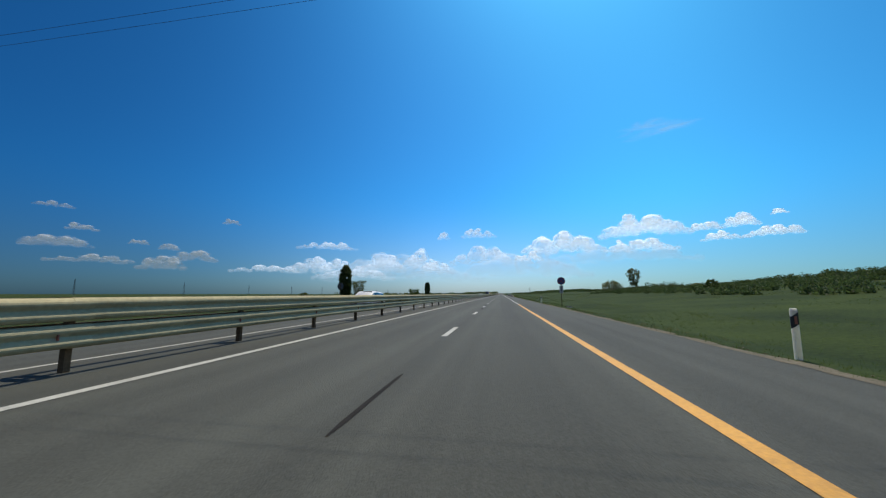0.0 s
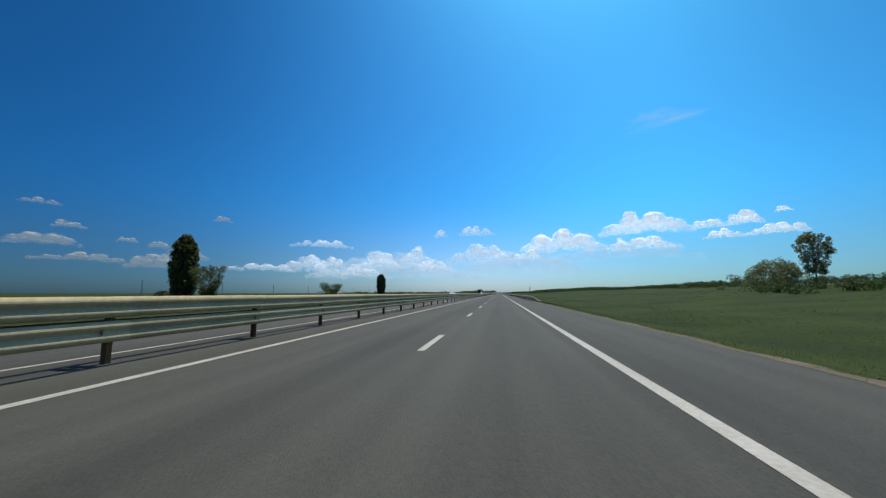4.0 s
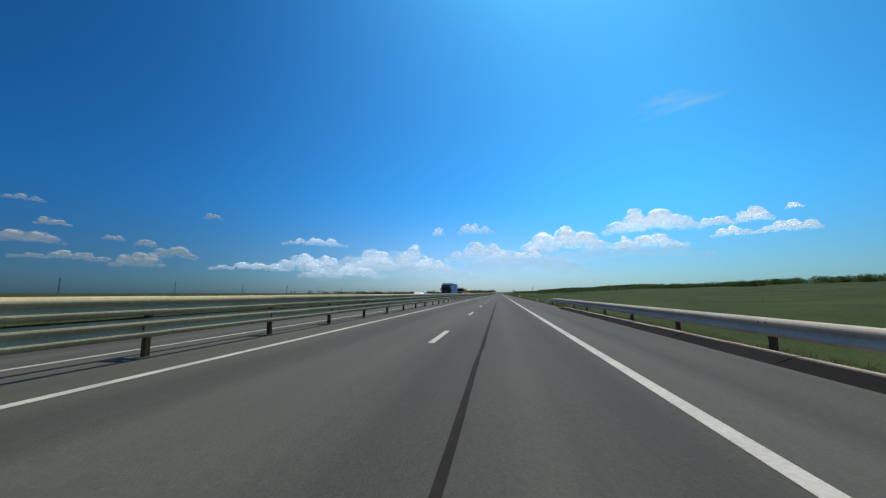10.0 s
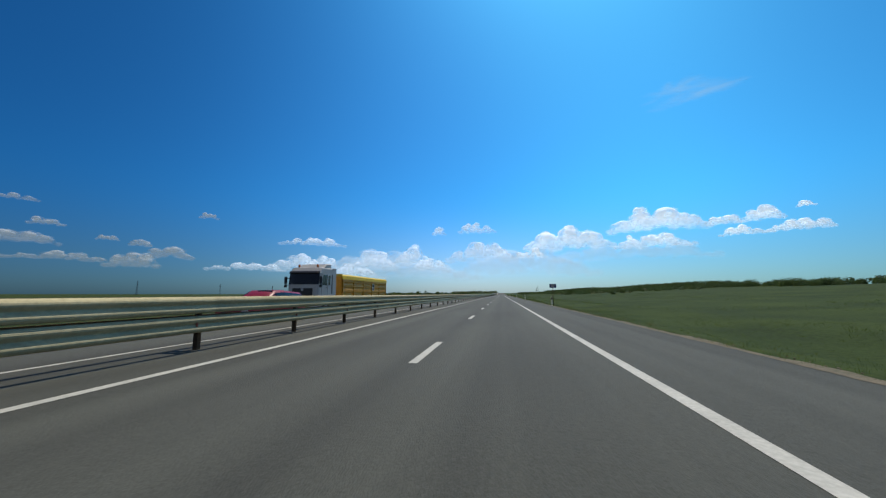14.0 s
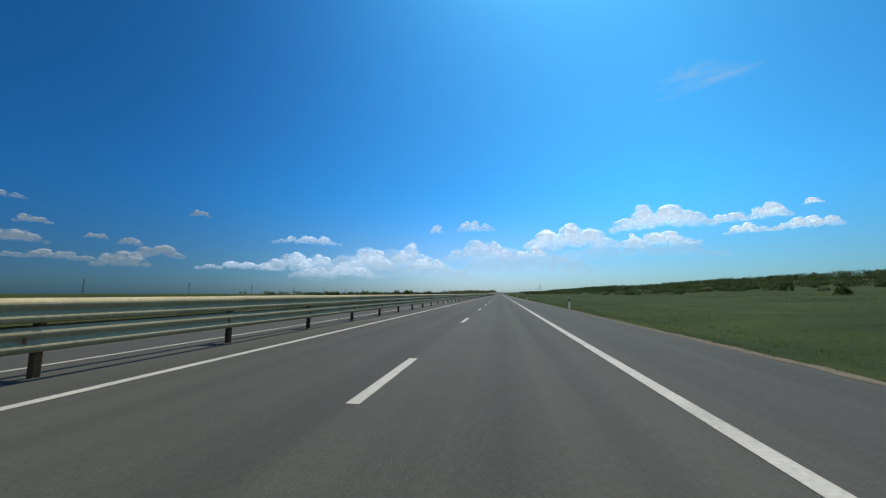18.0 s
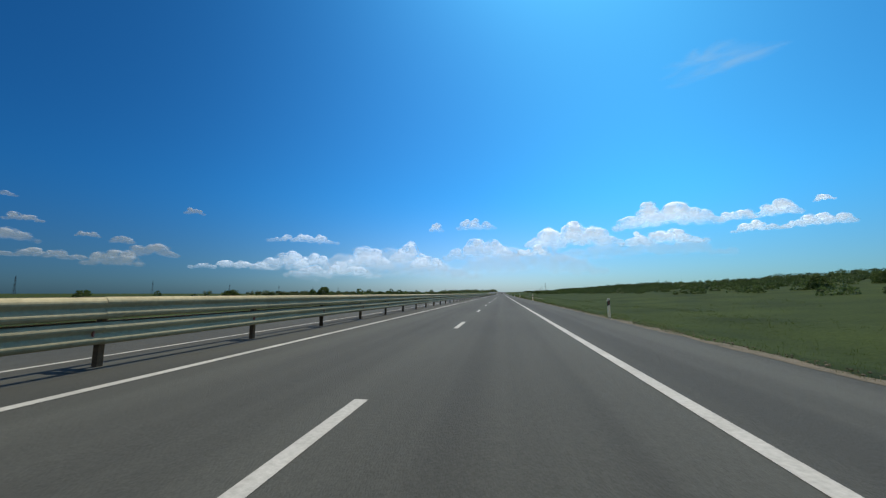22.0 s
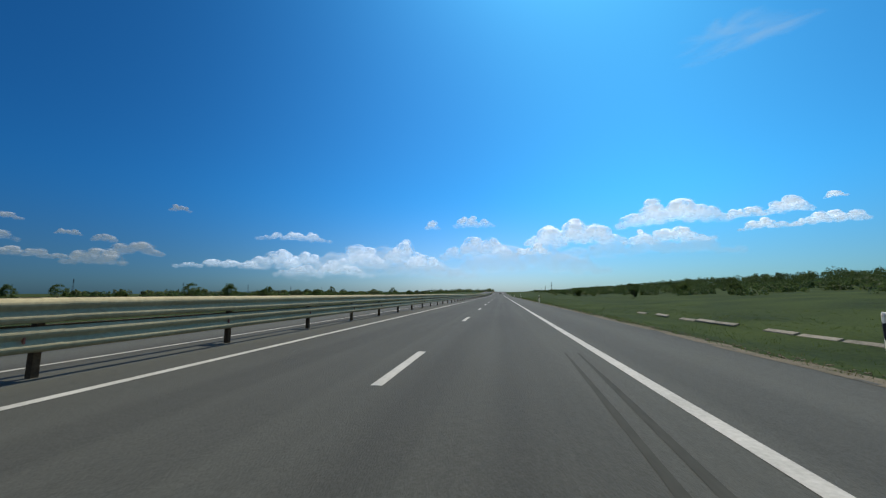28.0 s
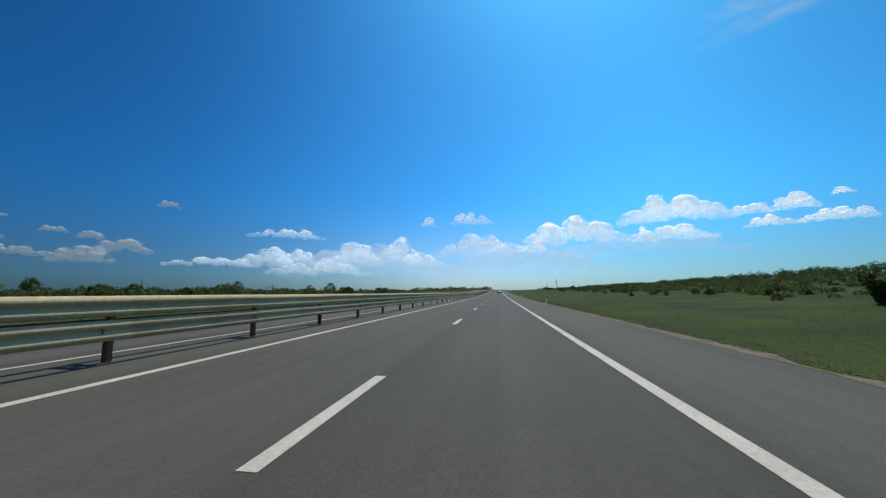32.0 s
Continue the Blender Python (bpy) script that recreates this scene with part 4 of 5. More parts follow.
def round_sign(x, y, turn, r, zc, plate):
    label = "round blue no-stopping sign with red cross over a grey arrow plate" if plate else "round traffic sign on a steel pole seen from behind"
    t = thing("round_sign", label, "traffic sign", pose(x, y, land_z(x, y), 0, 0, turn))
    part("pole", Geo().tube((0, 0.06, -0.5), (0, 0.06, zc + r * 0.7), 0.038, n=12), POST_STEEL, t, smooth=True)
    part("sign_plate", disc(r, -0.006, 0.012, zc), SKY_TINTED_BACK, t, "thin metal plate")
    part("face", disc(r * 0.88, -0.012, -0.0065, zc), SIGN_BLUE, t, "dark blue face")
    part("rim", disc(r * 0.99, -0.013, -0.0065, zc, inner=r * 0.86), SIGN_RED, t, "red rim")
    for a in (45, 135):
        c, s = math.cos(radians(a)), math.sin(radians(a))
        l, w = r * 0.86, r * 0.075
        part("cross_bar", Geo().add([(c * u * l - s * v * w, yy, zc + s * u * l + c * v * w) for yy in (-0.0175, -0.0125) for u, v in ((-1, -1), (1, -1), (1, 1), (-1, 1))],
                                    [(0, 1, 2, 3), (7, 6, 5, 4), (0, 4, 5, 1), (1, 5, 6, 2), (2, 6, 7, 3), (3, 7, 4, 0)]), SIGN_RED, t, "red diagonal bar")
    for z in (zc - r * 0.5, zc + r * 0.45):
        part("clamp", Geo().box(-0.06, 0.06, 0.012, 0.105, z - 0.02, z + 0.02), POST_STEEL, t, bevel=0.004)
    if plate:
        p = part("arrow_plate", Geo().box(-0.22, 0.22, -0.006, 0.01, zc - r - 1.02, zc - r - 0.1), SIGN_GREY, t, "grey rectangular plate", bevel=0.003)
        part("arrow", Geo().add([(-0.03, -0.011, zc - r - 0.2), (0.03, -0.011, zc - r - 0.2), (0.03, -0.011, zc - r - 0.66), (0.1, -0.011, zc - r - 0.66), (0, -0.011, zc - r - 0.86), (-0.1, -0.011, zc - r - 0.66), (-0.03, -0.011, zc - r - 0.66)],
                                [(0, 1, 2, 3, 4, 5, 6)]), BLACK, p, "black downward arrow")
    return t


round_sign(7.12, 46.8, 0, 0.47, 3.1, True)
round_sign(-21.8, 47, 168, 0.49, 2.55, False)
stump = thing("concrete_stub", "low grey concrete drain stub in the grass", "drain", pose(7.9, 47.1, land_z(7.9, 47.1)))
part("block", Geo().box(-0.45, 0.45, -0.2, 0.2, -0.1, 0.1), CONCRETE, stump, bevel=0.02)
part("cover", Geo().box(-0.38, 0.38, -0.16, 0.16, 0.1, 0.13), POST_STEEL, stump, "dark iron cover", bevel=0.01)


def distance_sign(x, y, turn):
    t = thing("distance_sign", "small dark blue distance plate on a single steel pole", "traffic sign", pose(x, y, land_z(x, y), 0, 0, turn), "distance plates by the road")
    part("pole", Geo().tube((0, 0.05, -0.4), (0, 0.05, 2.5), 0.035, n=10), POST_STEEL, t, smooth=True)
    p = part("sign_plate", Geo().box(-0.38, 0.38, -0.008, 0.01, 2.05, 2.5), SIGN_BLUE, t, bevel=0.004)
    for z, w in ((2.36, 0.24), (2.2, 0.16)):
        part("text_bar", Geo().box(-w, w, -0.014, -0.009, z - 0.04, z + 0.04), WHITE, p, "white bar of unreadable text")
    return t


distance_sign(5.7, 434, 0)
distance_sign(-21.6, 441, 180)

# overhead wires that cross the road near the start, with their poles out on both sides
for y, z in ((8.35, 9.5), (8.75, 9.5)):
    w = Geo()
    pts = []
    for i in range(25):
        x = -60 + 5 * i
        pts.append((x, y - 0.02 * (x + 12) , z + 1.0 * ((x / 60) ** 2) - 0.05))
    for a, b in zip(pts, pts[1:]):
        w.tube(a, b, 0.005, n=6)
    tagged(new("overhead_wire", w.mesh("overhead_wire", DARK)), "thin dark overhead power wire crossing the road", "wire", "wires over the road")
for x in (-60, 60):
    y = 8.55 - 0.02 * (x + 12)
    t = thing("power_pole", "grey concrete power pole with a steel crossarm", "power pole", pose(x, y, land_z(x, y)), "power poles")
    top = 10.45 - land_z(x, y)
    part("pole", Geo().tube((0, 0, -0.8), (0, 0, top), 0.17, 0.11, 12), CONCRETE, t, smooth=True)
    arm = part("crossarm", Geo().box(-0.06, 0.06, -0.6, 0.6, top - 0.12, top - 0.02), POST_STEEL, t, bevel=0.01)
    for k in (-0.2, 0.2):
        part("insulator", Geo().tube((0, k, top - 0.02), (0, k, top + 0.1), 0.05, 0.03, 10), WHITE, arm, "white insulator")

# power line across the plain
def pylon(x, y):
    t = thing("pylon", "tall grey lattice power pylon far across the plain", "pylon", pose(x, y, land_z(x, y)), "pylons of one power line")
    h, b = 32.0, 1.5
    for sx in (-1, 1):
        for sy in (-1, 1):
            part("leg", Geo().tube((sx * b, sy * b, 0), (sx * 0.3, sy * 0.3, h), 0.16, 0.1, 4), DARK, t)
    g = Geo()
    for i in range(9):
        z0, z1 = h * i / 9, h * (i + 1) / 9
        k0, k1 = b + (0.3 - b) * i / 9, b + (0.3 - b) * (i + 1) / 9
        for sx in (-1, 1):
            g.tube((sx * k0, -k0, z0), (sx * k1, k1, z1), 0.07, n=4)
            g.tube((-k0, sx * k0, z0), (k1, sx * k1, z1), 0.07, n=4)
    tagged(part("lattice", g, DARK, t), kind="stuff")
    for z, w in ((h * 0.74, 4.2), (h * 0.87, 3.2), (h * 0.99, 1.6)):
        part("crossarm", Geo().add([(-w, 0, z), (0, -0.4, z), (w, 0, z), (0, 0.4, z), (0, 0, z + 0.9)], [(0, 1, 4), (1, 2, 4), (2, 3, 4), (3, 0, 4), (0, 3, 2, 1)]), DARK, t)
    return t


p0 = pylon(-850, 353)
for k in range(-1, 10):
    if k:
        copy_thing(p0, pose(-850, 353 + 259 * k, land_z(-850, 353 + 259 * k)))
for k, x in enumerate((130, 165, 200)):
    copy_thing(p0, pose(x, 1750 + 430 * k, land_z(x, 1750 + 430 * k) - 9))

# bitumen seals and darker patches in the carriageway
def seam(x, y0, y1, w, seed):
    verts, faces = [], []
    n = max(3, int((y1 - y0) / 0.35))
    for i in range(n + 1):
        y = y0 + (y1 - y0) * i / n
        c = x + 0.025 * noise.noise((y * 0.3, seed, 0))
        ww = w * (0.85 + 0.35 * noise.noise((y * 0.7, seed, 5.0))) * (0.35 if i in (0, n) else 1)
        verts += [(c - ww / 2, y, 0.0045), (c + ww / 2, y, 0.0045)]
    faces = [(2 * i, 2 * i + 1, 2 * i + 3, 2 * i + 2) for i in range(n)]
    piece("bitumen_seal", quick("bitumen_seal", verts, faces, SEAL), ROAD, label="dark bitumen sealed crack")


seam(-1.76, 3.2, 5.8, 0.08, 1)
seam(-1.86, 30.8, 35.2, 0.13, 2)
seam(-1.9, 35.6, 44, 0.09, 8)
seam(-1.9, 67.0, 71.6, 0.13, 3)
seam(-1.78, 157, 163.5, 0.12, 4)
seam(-0.6, 276, 326, 0.1, 5)
seam(-1.85, 191, 196, 0.12, 6)

# faint dark tyre marks in the lane
TRACK = material("tyre_mark_rubber", (0.058, 0.061, 0.051), 0.9, tint=(0.038, 0.041, 0.034), grain=0.8, fleck=14, stretch=(1.0, 0.2, 1.0), spec=0.2)
for x, w in ((0.40, 0.13), (0.67, 0.14)):
    verts = []
    for i in range(61):
        y = 765.5 + 0.32 * i
        ww = w * (0.35 + 0.65 * math.sin(math.pi * i / 60)) * (0.9 + 0.2 * noise.noise((y * 0.8, x, 0)))
        c = x + 0.0415 * (y - 767) + 0.01 * math.sin(y * 0.5)
        verts += [(c - ww / 2, y, 0.0035), (c + ww / 2, y, 0.0035)]
    piece("tyre_mark", quick("tyre_mark", verts, [(2 * i, 2 * i + 1, 2 * i + 3, 2 * i + 2) for i in range(60)], TRACK), ROAD, label="faint dark tyre mark")

# concrete drain slabs beyond the verge
OLD_CONCRETE = material("stained_drain_concrete", (0.27, 0.25, 0.2), 0.95, tint=(0.12, 0.115, 0.085), grain=1.4, fleck=12, bump=0.5, per_object=0.5)
DRAIN = thing("drain_channel", "broken row of pale concrete drain slabs in the grass", "drain")
slab = Geo().add([(-0.13, 0, 0), (0.13, 0, 0.1), (0.13, 0, 0.17), (-0.13, 0, 0.07), (-0.13, 1.9, 0), (0.13, 1.9, 0.1), (0.13, 1.9, 0.17), (-0.13, 1.9, 0.07)],
                 [(0, 1, 2, 3), (7, 6, 5, 4), (0, 4, 5, 1), (1, 5, 6, 2), (2, 6, 7, 3), (3, 7, 4, 0)]).mesh("slab", OLD_CONCRETE, bevel=0.015)
rnd_d = random.Random(3)
for i in range(42):
    y = 728 + 2 * i
    if rnd_d.random() < 0.07:
        continue
    x = 12.0
    piece("slab", slab, DRAIN, pose(x + rnd_d.uniform(-0.05, 0.05), y, land_z(x, y) + rnd_d.uniform(-0.05, 0.02), rnd_d.uniform(-1.5, 1.5), rnd_d.uniform(-4, 2), rnd_d.uniform(-2, 2)))


# ---- vehicles ----
TYRE = material("tyre_rubber", (0.018, 0.018, 0.019), 0.85, amount=0.4, bump=0.3)
RIM = material("alloy_rim", (0.45, 0.45, 0.46), 0.35, 0.8, amount=0.3)
DARK_GLASS = material("tinted_car_glass", (0.008, 0.009, 0.011), 0.08, amount=0.3, spec=0.3)
LAMP = material("lamp_lens", (0.75, 0.76, 0.78), 0.12, amount=0.2)
TAIL = material("tail_lamp_lens", (0.3, 0.012, 0.012), 0.15, amount=0.4)
AMBER = material("amber_lens", (0.6, 0.16, 0.02), 0.2, amount=0.3)


def gloss_paint(name, base):
    m = material(name, base, 0.4, 0.0, grain=1.5, fleck=10, amount=0.12, spec=0.25)
    b = m.node_tree.nodes["Principled BSDF"]
    b.inputs["Coat Weight"].default_value, b.inputs["Coat Roughness"].default_value = 0.0, 0.12
    return m


WHITE_PAINT = gloss_paint("white_car_paint", (0.72, 0.73, 0.74))
RED_PAINT = gloss_paint("red_car_paint", (0.24, 0.009, 0.03))
BLACK_PAINT = gloss_paint("black_car_paint", (0.012, 0.012, 0.014))
NAVY_PAINT = gloss_paint("navy_cab_paint", (0.006, 0.026, 0.1))
SILVER_PAINT = gloss_paint("silver_cab_paint", (0.47, 0.46, 0.43))
BLUE_SHEET = material("blue_curtain_sheet", (0.004, 0.21, 0.6), 0.5, tint=(0.004, 0.165, 0.49), grain=0.35, fleck=2.5, bump=0.25, bump_scale=1.2)
YELLOW_STEEL = material("yellow_painted_steel", (0.82, 0.38, 0.015), 0.55, tint=(0.6, 0.25, 0.015), grain=0.7, fleck=7)
YELLOW_SHEET = material("yellow_tarpaulin", (0.78, 0.55, 0.02), 0.6, tint=(0.6, 0.42, 0.02), grain=0.5, fleck=4, bump=0.3, bump_scale=2)
DECAL_WHITE = material("bright_white_print", (0.9, 0.9, 0.88), 0.6, amount=0.1)
BLACK_GRILLE = material("black_grille", (0.015, 0.015, 0.017), 0.5, amount=0.4)


def wheel(parent, x, y, r, w, out):
    """A tyre with its rim and hub; out is the side that it faces."""
    t = Geo()
    n = 28
    shape = [(-w / 2, r * 0.66), (-w / 2, r * 0.9), (-w * 0.38, r), (w * 0.38, r), (w / 2, r * 0.9), (w / 2, r * 0.66)]
    k = len(shape)
    for i in range(n):
        a = 2 * math.pi * i / n
        t.v += [(x + p, y + q * math.cos(a), r + q * math.sin(a)) for p, q in shape]
    t.f += [(i * k + j, i * k + (j + 1) % k, ((i + 1) % n) * k + (j + 1) % k, ((i + 1) % n) * k + j) for i in range(n) for j in range(k)]
    tyre = part("tyre", t, TYRE, parent, "black rubber tyre", smooth=True)
    face = x + out * w * 0.3
    part("rim", Geo().tube((x - out * w * 0.3, y, r), (face, y, r), r * 0.665, r * 0.62, 24), RIM, tyre, "metal rim")
    for i in range(5):
        a = 2 * math.pi * i / 5
        c, s = math.cos(a), math.sin(a)
        part("rim_slot", Geo().add([(face + out * 0.004, y + c * q - s * b, r + s * q + c * b) for q, b in ((r * 0.25, -r * 0.07), (r * 0.55, -r * 0.12), (r * 0.55, r * 0.12), (r * 0.25, r * 0.07))], [(0, 1, 2, 3)]), BLACK_GRILLE, tyre)


def car(name, label, m, paint, long=4.4, wide=1.8, high=1.45, wagon=False, front=-1):
    t = thing(name, label, "car", m)
    hw = wide / 2
    back = 0.97 if wagon else 0.86
    st = [  # along (share of the length), half width, bottom, belt, roof, roof half width
        (0.0, 0.78, 0.38, 0.62, 0.64, 0.6), (0.03, 0.9, 0.25, 0.7, 0.73, 0.72), (0.12, 0.98, 0.22, 0.82, 0.85, 0.8), (0.27, 1.0, 0.2, 0.93, 0.97, 0.8),
        (0.36, 1.0, 0.2, 0.95, 0.80 * high + 0.08, 0.74), (0.45, 1.0, 0.2, 0.96, 0.98 * high, 0.7), (0.6, 1.0, 0.2, 0.97, high, 0.69), (0.76, 1.0, 0.2, 0.99, 0.97 * high, 0.67),
        (back, 0.97, 0.22, 1.0, 0.93 * high if wagon else 0.84 * high, 0.64), (0.985, 0.9, 0.28, 0.95, 0.99 if not wagon else 1.02, 0.62), (1.0, 0.82, 0.4, 0.8, 0.82, 0.6)]

    def ring(s):
        a, w, b, belt, roof, rw = s
        x, r, y = w * hw, rw * hw, a * long - long / 2
        right = [(x * 0.86, b), (x, b + 0.14), (x, (b + belt) / 2 + 0.05), (x * 0.975, belt), (r + 0.02, roof - 0.06), (r * 0.86, roof), (0, roof + 0.012)]
        return [(p, y, z) for p, z in right] + [(-p, y, z) for p, z in right[-2::-1]]

    g = Geo()
    rings = [ring(s) for s in st]
    n = len(rings[0])
    for r in rings:
        g.v += r
    for i in range(len(rings) - 1):
        g.f += [(i * n + j, i * n + (j + 1) % n, (i + 1) * n + (j + 1) % n, (i + 1) * n + j) for j in range(n)]
    g.f += [tuple(range(n - 1, -1, -1)), tuple((len(rings) - 1) * n + j for j in range(n))]
    body = part("body", g, paint, t, smooth=True)

    def panel(nm, corners, mat, lab, push):
        part(nm, Geo().add([tuple(a + b for a, b in zip(c, push)) for c in corners], [tuple(range(len(corners)))]), mat, t, lab)

    def mix(p, q, k):
        return tuple(a + (b - a) * k for a, b in zip(p, q))

    for side in (0, 1):
        lo, hi = (3, 4) if side == 0 else (n - 3, n - 4)
        push = (0.012 if side == 0 else -0.012, 0, 0.004)
        spans = ((3, 4, 5), (5, 6), (6, 7), (7, 8)) if wagon else ((3, 4, 5), (5, 6), (6, 7))
        for sp in spans:
            low = [mix(rings[i][lo], rings[i][hi], 0.1) for i in sp]
            top = [mix(rings[i][lo], rings[i][hi], 0.9) for i in sp]
            if sp[0] == 3:
                top = top[1:]
                low = low[:1] + low[1:]
            low = [mix(low[0], low[-1], 0.05)] + list(low[1:-1]) + [mix(low[-1], low[0], 0.05)]
            panel("side_window", low + top[::-1], DARK_GLASS, "dark side window", push)
        x = hw * (0.99 if side == 0 else -0.99)
        part("mirror", Geo().box(min(x, x * 1.14), max(x, x * 1.14), -long * 0.17, -long * 0.17 + 0.12, 0.93, 1.07), paint, t, bevel=0.02)
    panel("windscreen", [mix(rings[3][4], rings[4][4], 0.15), rings[5][5], (0, rings[5][6][1], rings[5][6][2]), mix(rings[5][n - 5], rings[5][n - 5], 0), mix(rings[3][n - 4], rings[4][n - 4], 0.15)], DARK_GLASS, "windscreen", (0, -0.015, 0.015))
    panel("rear_window", [mix(rings[8][3], rings[8][4], 0.2), rings[8][4], rings[8][n - 4], mix(rings[8][n - 3], rings[8][n - 4], 0.2)], DARK_GLASS, "rear window", (0, 0.14, -0.02))
    for sx in (-1, 1):
        part("headlight", Geo().box(min(sx * hw * 0.5, sx * hw * 0.82), max(sx * hw * 0.5, sx * hw * 0.82), -long / 2 - 0.005, -long / 2 + 0.2, 0.56, 0.68), LAMP, t, "clear headlight", bevel=0.02)
        part("tail_light", Geo().box(min(sx * hw * 0.55, sx * hw * 0.84), max(sx * hw * 0.55, sx * hw * 0.84), long / 2 - 0.12, long / 2 + 0.012, 0.72, 0.88), TAIL, t, "red tail light", bevel=0.02)
        for y in (-long * 0.31, long * 0.3):
            wheel(t, sx * (hw - 0.1), y, 0.32, 0.21, sx)
    part("grille", Geo().box(-0.4, 0.4, -long / 2 - 0.01, -long / 2 + 0.08, 0.42, 0.55), BLACK_GRILLE, t, bevel=0.01)
    part("plate_bar", Geo().box(-0.26, 0.26, long / 2 + 0.002, long / 2 + 0.014, 0.56, 0.67), WHITE, t, "blank pale plate")
    return t


car("estate_car", "white estate car with dark windows in the oncoming lane", pose(-10.7, 326.4, 0), WHITE_PAINT, 4.5, 1.8, 1.46, True)
car("red_car", "red estate car with dark windows in the oncoming lane", pose(-10.9, 404.7, 0), RED_PAINT, 4.2, 1.76, 1.44, True)
car("white_car", "white estate car in the oncoming carriageway", pose(-10.9, 28.2, 0), WHITE_PAINT, 4.6, 1.8, 1.48, True)
car("white_car", "white hatchback far off in the oncoming lane", pose(-10.7, 193.4, 0), WHITE_PAINT, 4.1, 1.74, 1.42, True)
car("dark_car", "black saloon car ahead in the same lane", pose(0.05, 1062, road_z(1062), 1.2, 0, 0), BLACK_PAINT, 4.5, 1.82, 1.46)


def sheet_text(parent, x, y, z, w, h, gaps):
    """Bars in place of a painted address on the trailer's side."""
    k = 0
    for wide_share in gaps:
        part("text_bar", Geo().box(x, x + 0.004, y + k * w, y + (k + wide_share) * w, z, z + h), DECAL_WHITE, parent, "white bar of lettering")
        k += wide_share + 0.04


def cab(t, paint, length, top, glass_low, glass_top, roof_kit):
    """The tractor's cab, with rounded corners: local y 0 is its front, x from -1.25 to 1.25."""
    side = [(0.12, 0.42), (0.0, 0.7), (-0.02, 1.2), (0.0, glass_low), (0.15, glass_top), (0.27, glass_top + 0.16), (0.5, top - 0.05), (0.85, top),
            (length - 0.12, top), (length, top - 0.14), (length, 0.85), (length - 0.35, 0.6)]
    back = {1.24: 0.3, 1.2: 0.13, 1.04: 0.025, 0.6: 0.0}
    fall = {1.24: 0.14, 1.2: 0.06, 1.04: 0.01, 0.6: 0.0}
    xs = (-1.24, -1.2, -1.04, -0.6, 0.6, 1.04, 1.2, 1.24)

    def skin(p, x):
        return (x, p[0] + back[abs(x)] * max(0.0, 1 - max(0.0, p[0]) / 1.1), p[1] - fall[abs(x)] * (1 if p[1] > glass_top + 0.05 else 0))

    g = Geo()
    g.sweep(side, [lambda p, x=x: skin(p, x) for x in xs])
    part("cab_body", g, paint, t, smooth=False)
    ws = (-1.2, -1.04, -0.6, 0.6, 1.04, 1.2)
    rows = [(0.0, glass_low + 0.02), (0.075, (glass_low + glass_top) / 2), (0.15, glass_top - 0.02)]
    pts = [(x, y - 0.014, z) for p in rows for x, y, z in (skin(p, x) for x in ws)]
    part("windscreen", Geo().add(pts, [(r * 6 + i, r * 6 + i + 1, r * 6 + i + 7, r * 6 + i + 6) for r in range(2) for i in range(5)]), DARK_GLASS, t, "large dark wraparound windscreen", smooth=True)
    visor = [(0.02, glass_top + 0.1), (-0.07, glass_top - 0.02), (-0.06, glass_top - 0.07), (0.14, glass_top + 0.05)]
    part("sun_visor", Geo().sweep(visor, [lambda p, x=x: (x, p[0] + 0.1 + back[abs(x)] * 0.8, p[1]) for x in ws]), BLACK_GRILLE, t, "dark sun visor")
    for x, lean in ((-0.5, 0.42), (0.25, 0.42)):
        part("wiper", Geo().tube((x, -0.03, glass_low + 0.03), (x + lean, -0.01, glass_low + 0.12), 0.012, n=5), BLACK_GRILLE, t)
    part("grille", Geo().box(-0.8, 0.8, -0.045, 0.03, 1.0, glass_low - 0.26), BLACK_GRILLE, t, "black grille", bevel=0.02)
    for i in range(3):
        z = 1.08 + i * (glass_low - 1.4) / 3
        part("grille_bar", Geo().box(-0.76, 0.76, -0.055, -0.045, z, z + 0.03), DARK, t)
    part("bumper", Geo().sweep([(-0.1, 0.36), (-0.12, 0.72), (-0.04, 0.84), (0.3, 0.84), (0.3, 0.36)], [lambda p, x=x: (x, p[0] + back[abs(x)] * 0.9, p[1]) for x in xs]), paint, t)
    part("badge", disc(0.1, -0.066, -0.05, glass_low - 0.36, 20), SIGN_GREY, t, "small pale badge")
    part("plate_bar", Geo().box(-0.27, 0.27, -0.135, -0.122, 0.45, 0.57), WHITE, t, "blank pale plate")
    for sx in (-1, 1):
        def box(nm, x0, x1, y0, y1, z0, z1, mat, lab="", bevel=0.0, to=None):
            return part(nm, Geo().box(min(sx * x0, sx * x1), max(sx * x0, sx * x1), y0, y1, z0, z1), mat, to or t, lab, bevel=bevel)

        box("headlight", 0.72, 1.12, -0.135, 0.0, 0.52, 0.7, LAMP, "clear headlight", 0.02)
        door = part("door", Geo().add([(sx * 1.247, y, z) for y, z in ((0.5, 0.95), (1.42, 0.95), (1.42, glass_top - 0.06), (0.72, glass_top - 0.06), (0.5, glass_low))], [(0, 1, 2, 3, 4)]), paint, t)
        part("side_window", Geo().add([(sx * 1.252, y, z) for y, z in ((0.56, glass_low), (1.36, glass_low - 0.04), (1.36, glass_top - 0.14), (0.74, glass_top - 0.14))], [(0, 1, 2, 3)]), DARK_GLASS, door, "dark side window")
        box("window_bar", 1.25, 1.258, 1.0, 1.04, glass_low - 0.02, glass_top - 0.14, BLACK_GRILLE, to=door)
        for y in (0.49, 1.43):
            box("door_seam", 1.236, 1.25, y, y + 0.018, 0.95, glass_top - 0.05, BLACK_GRILLE, to=door)
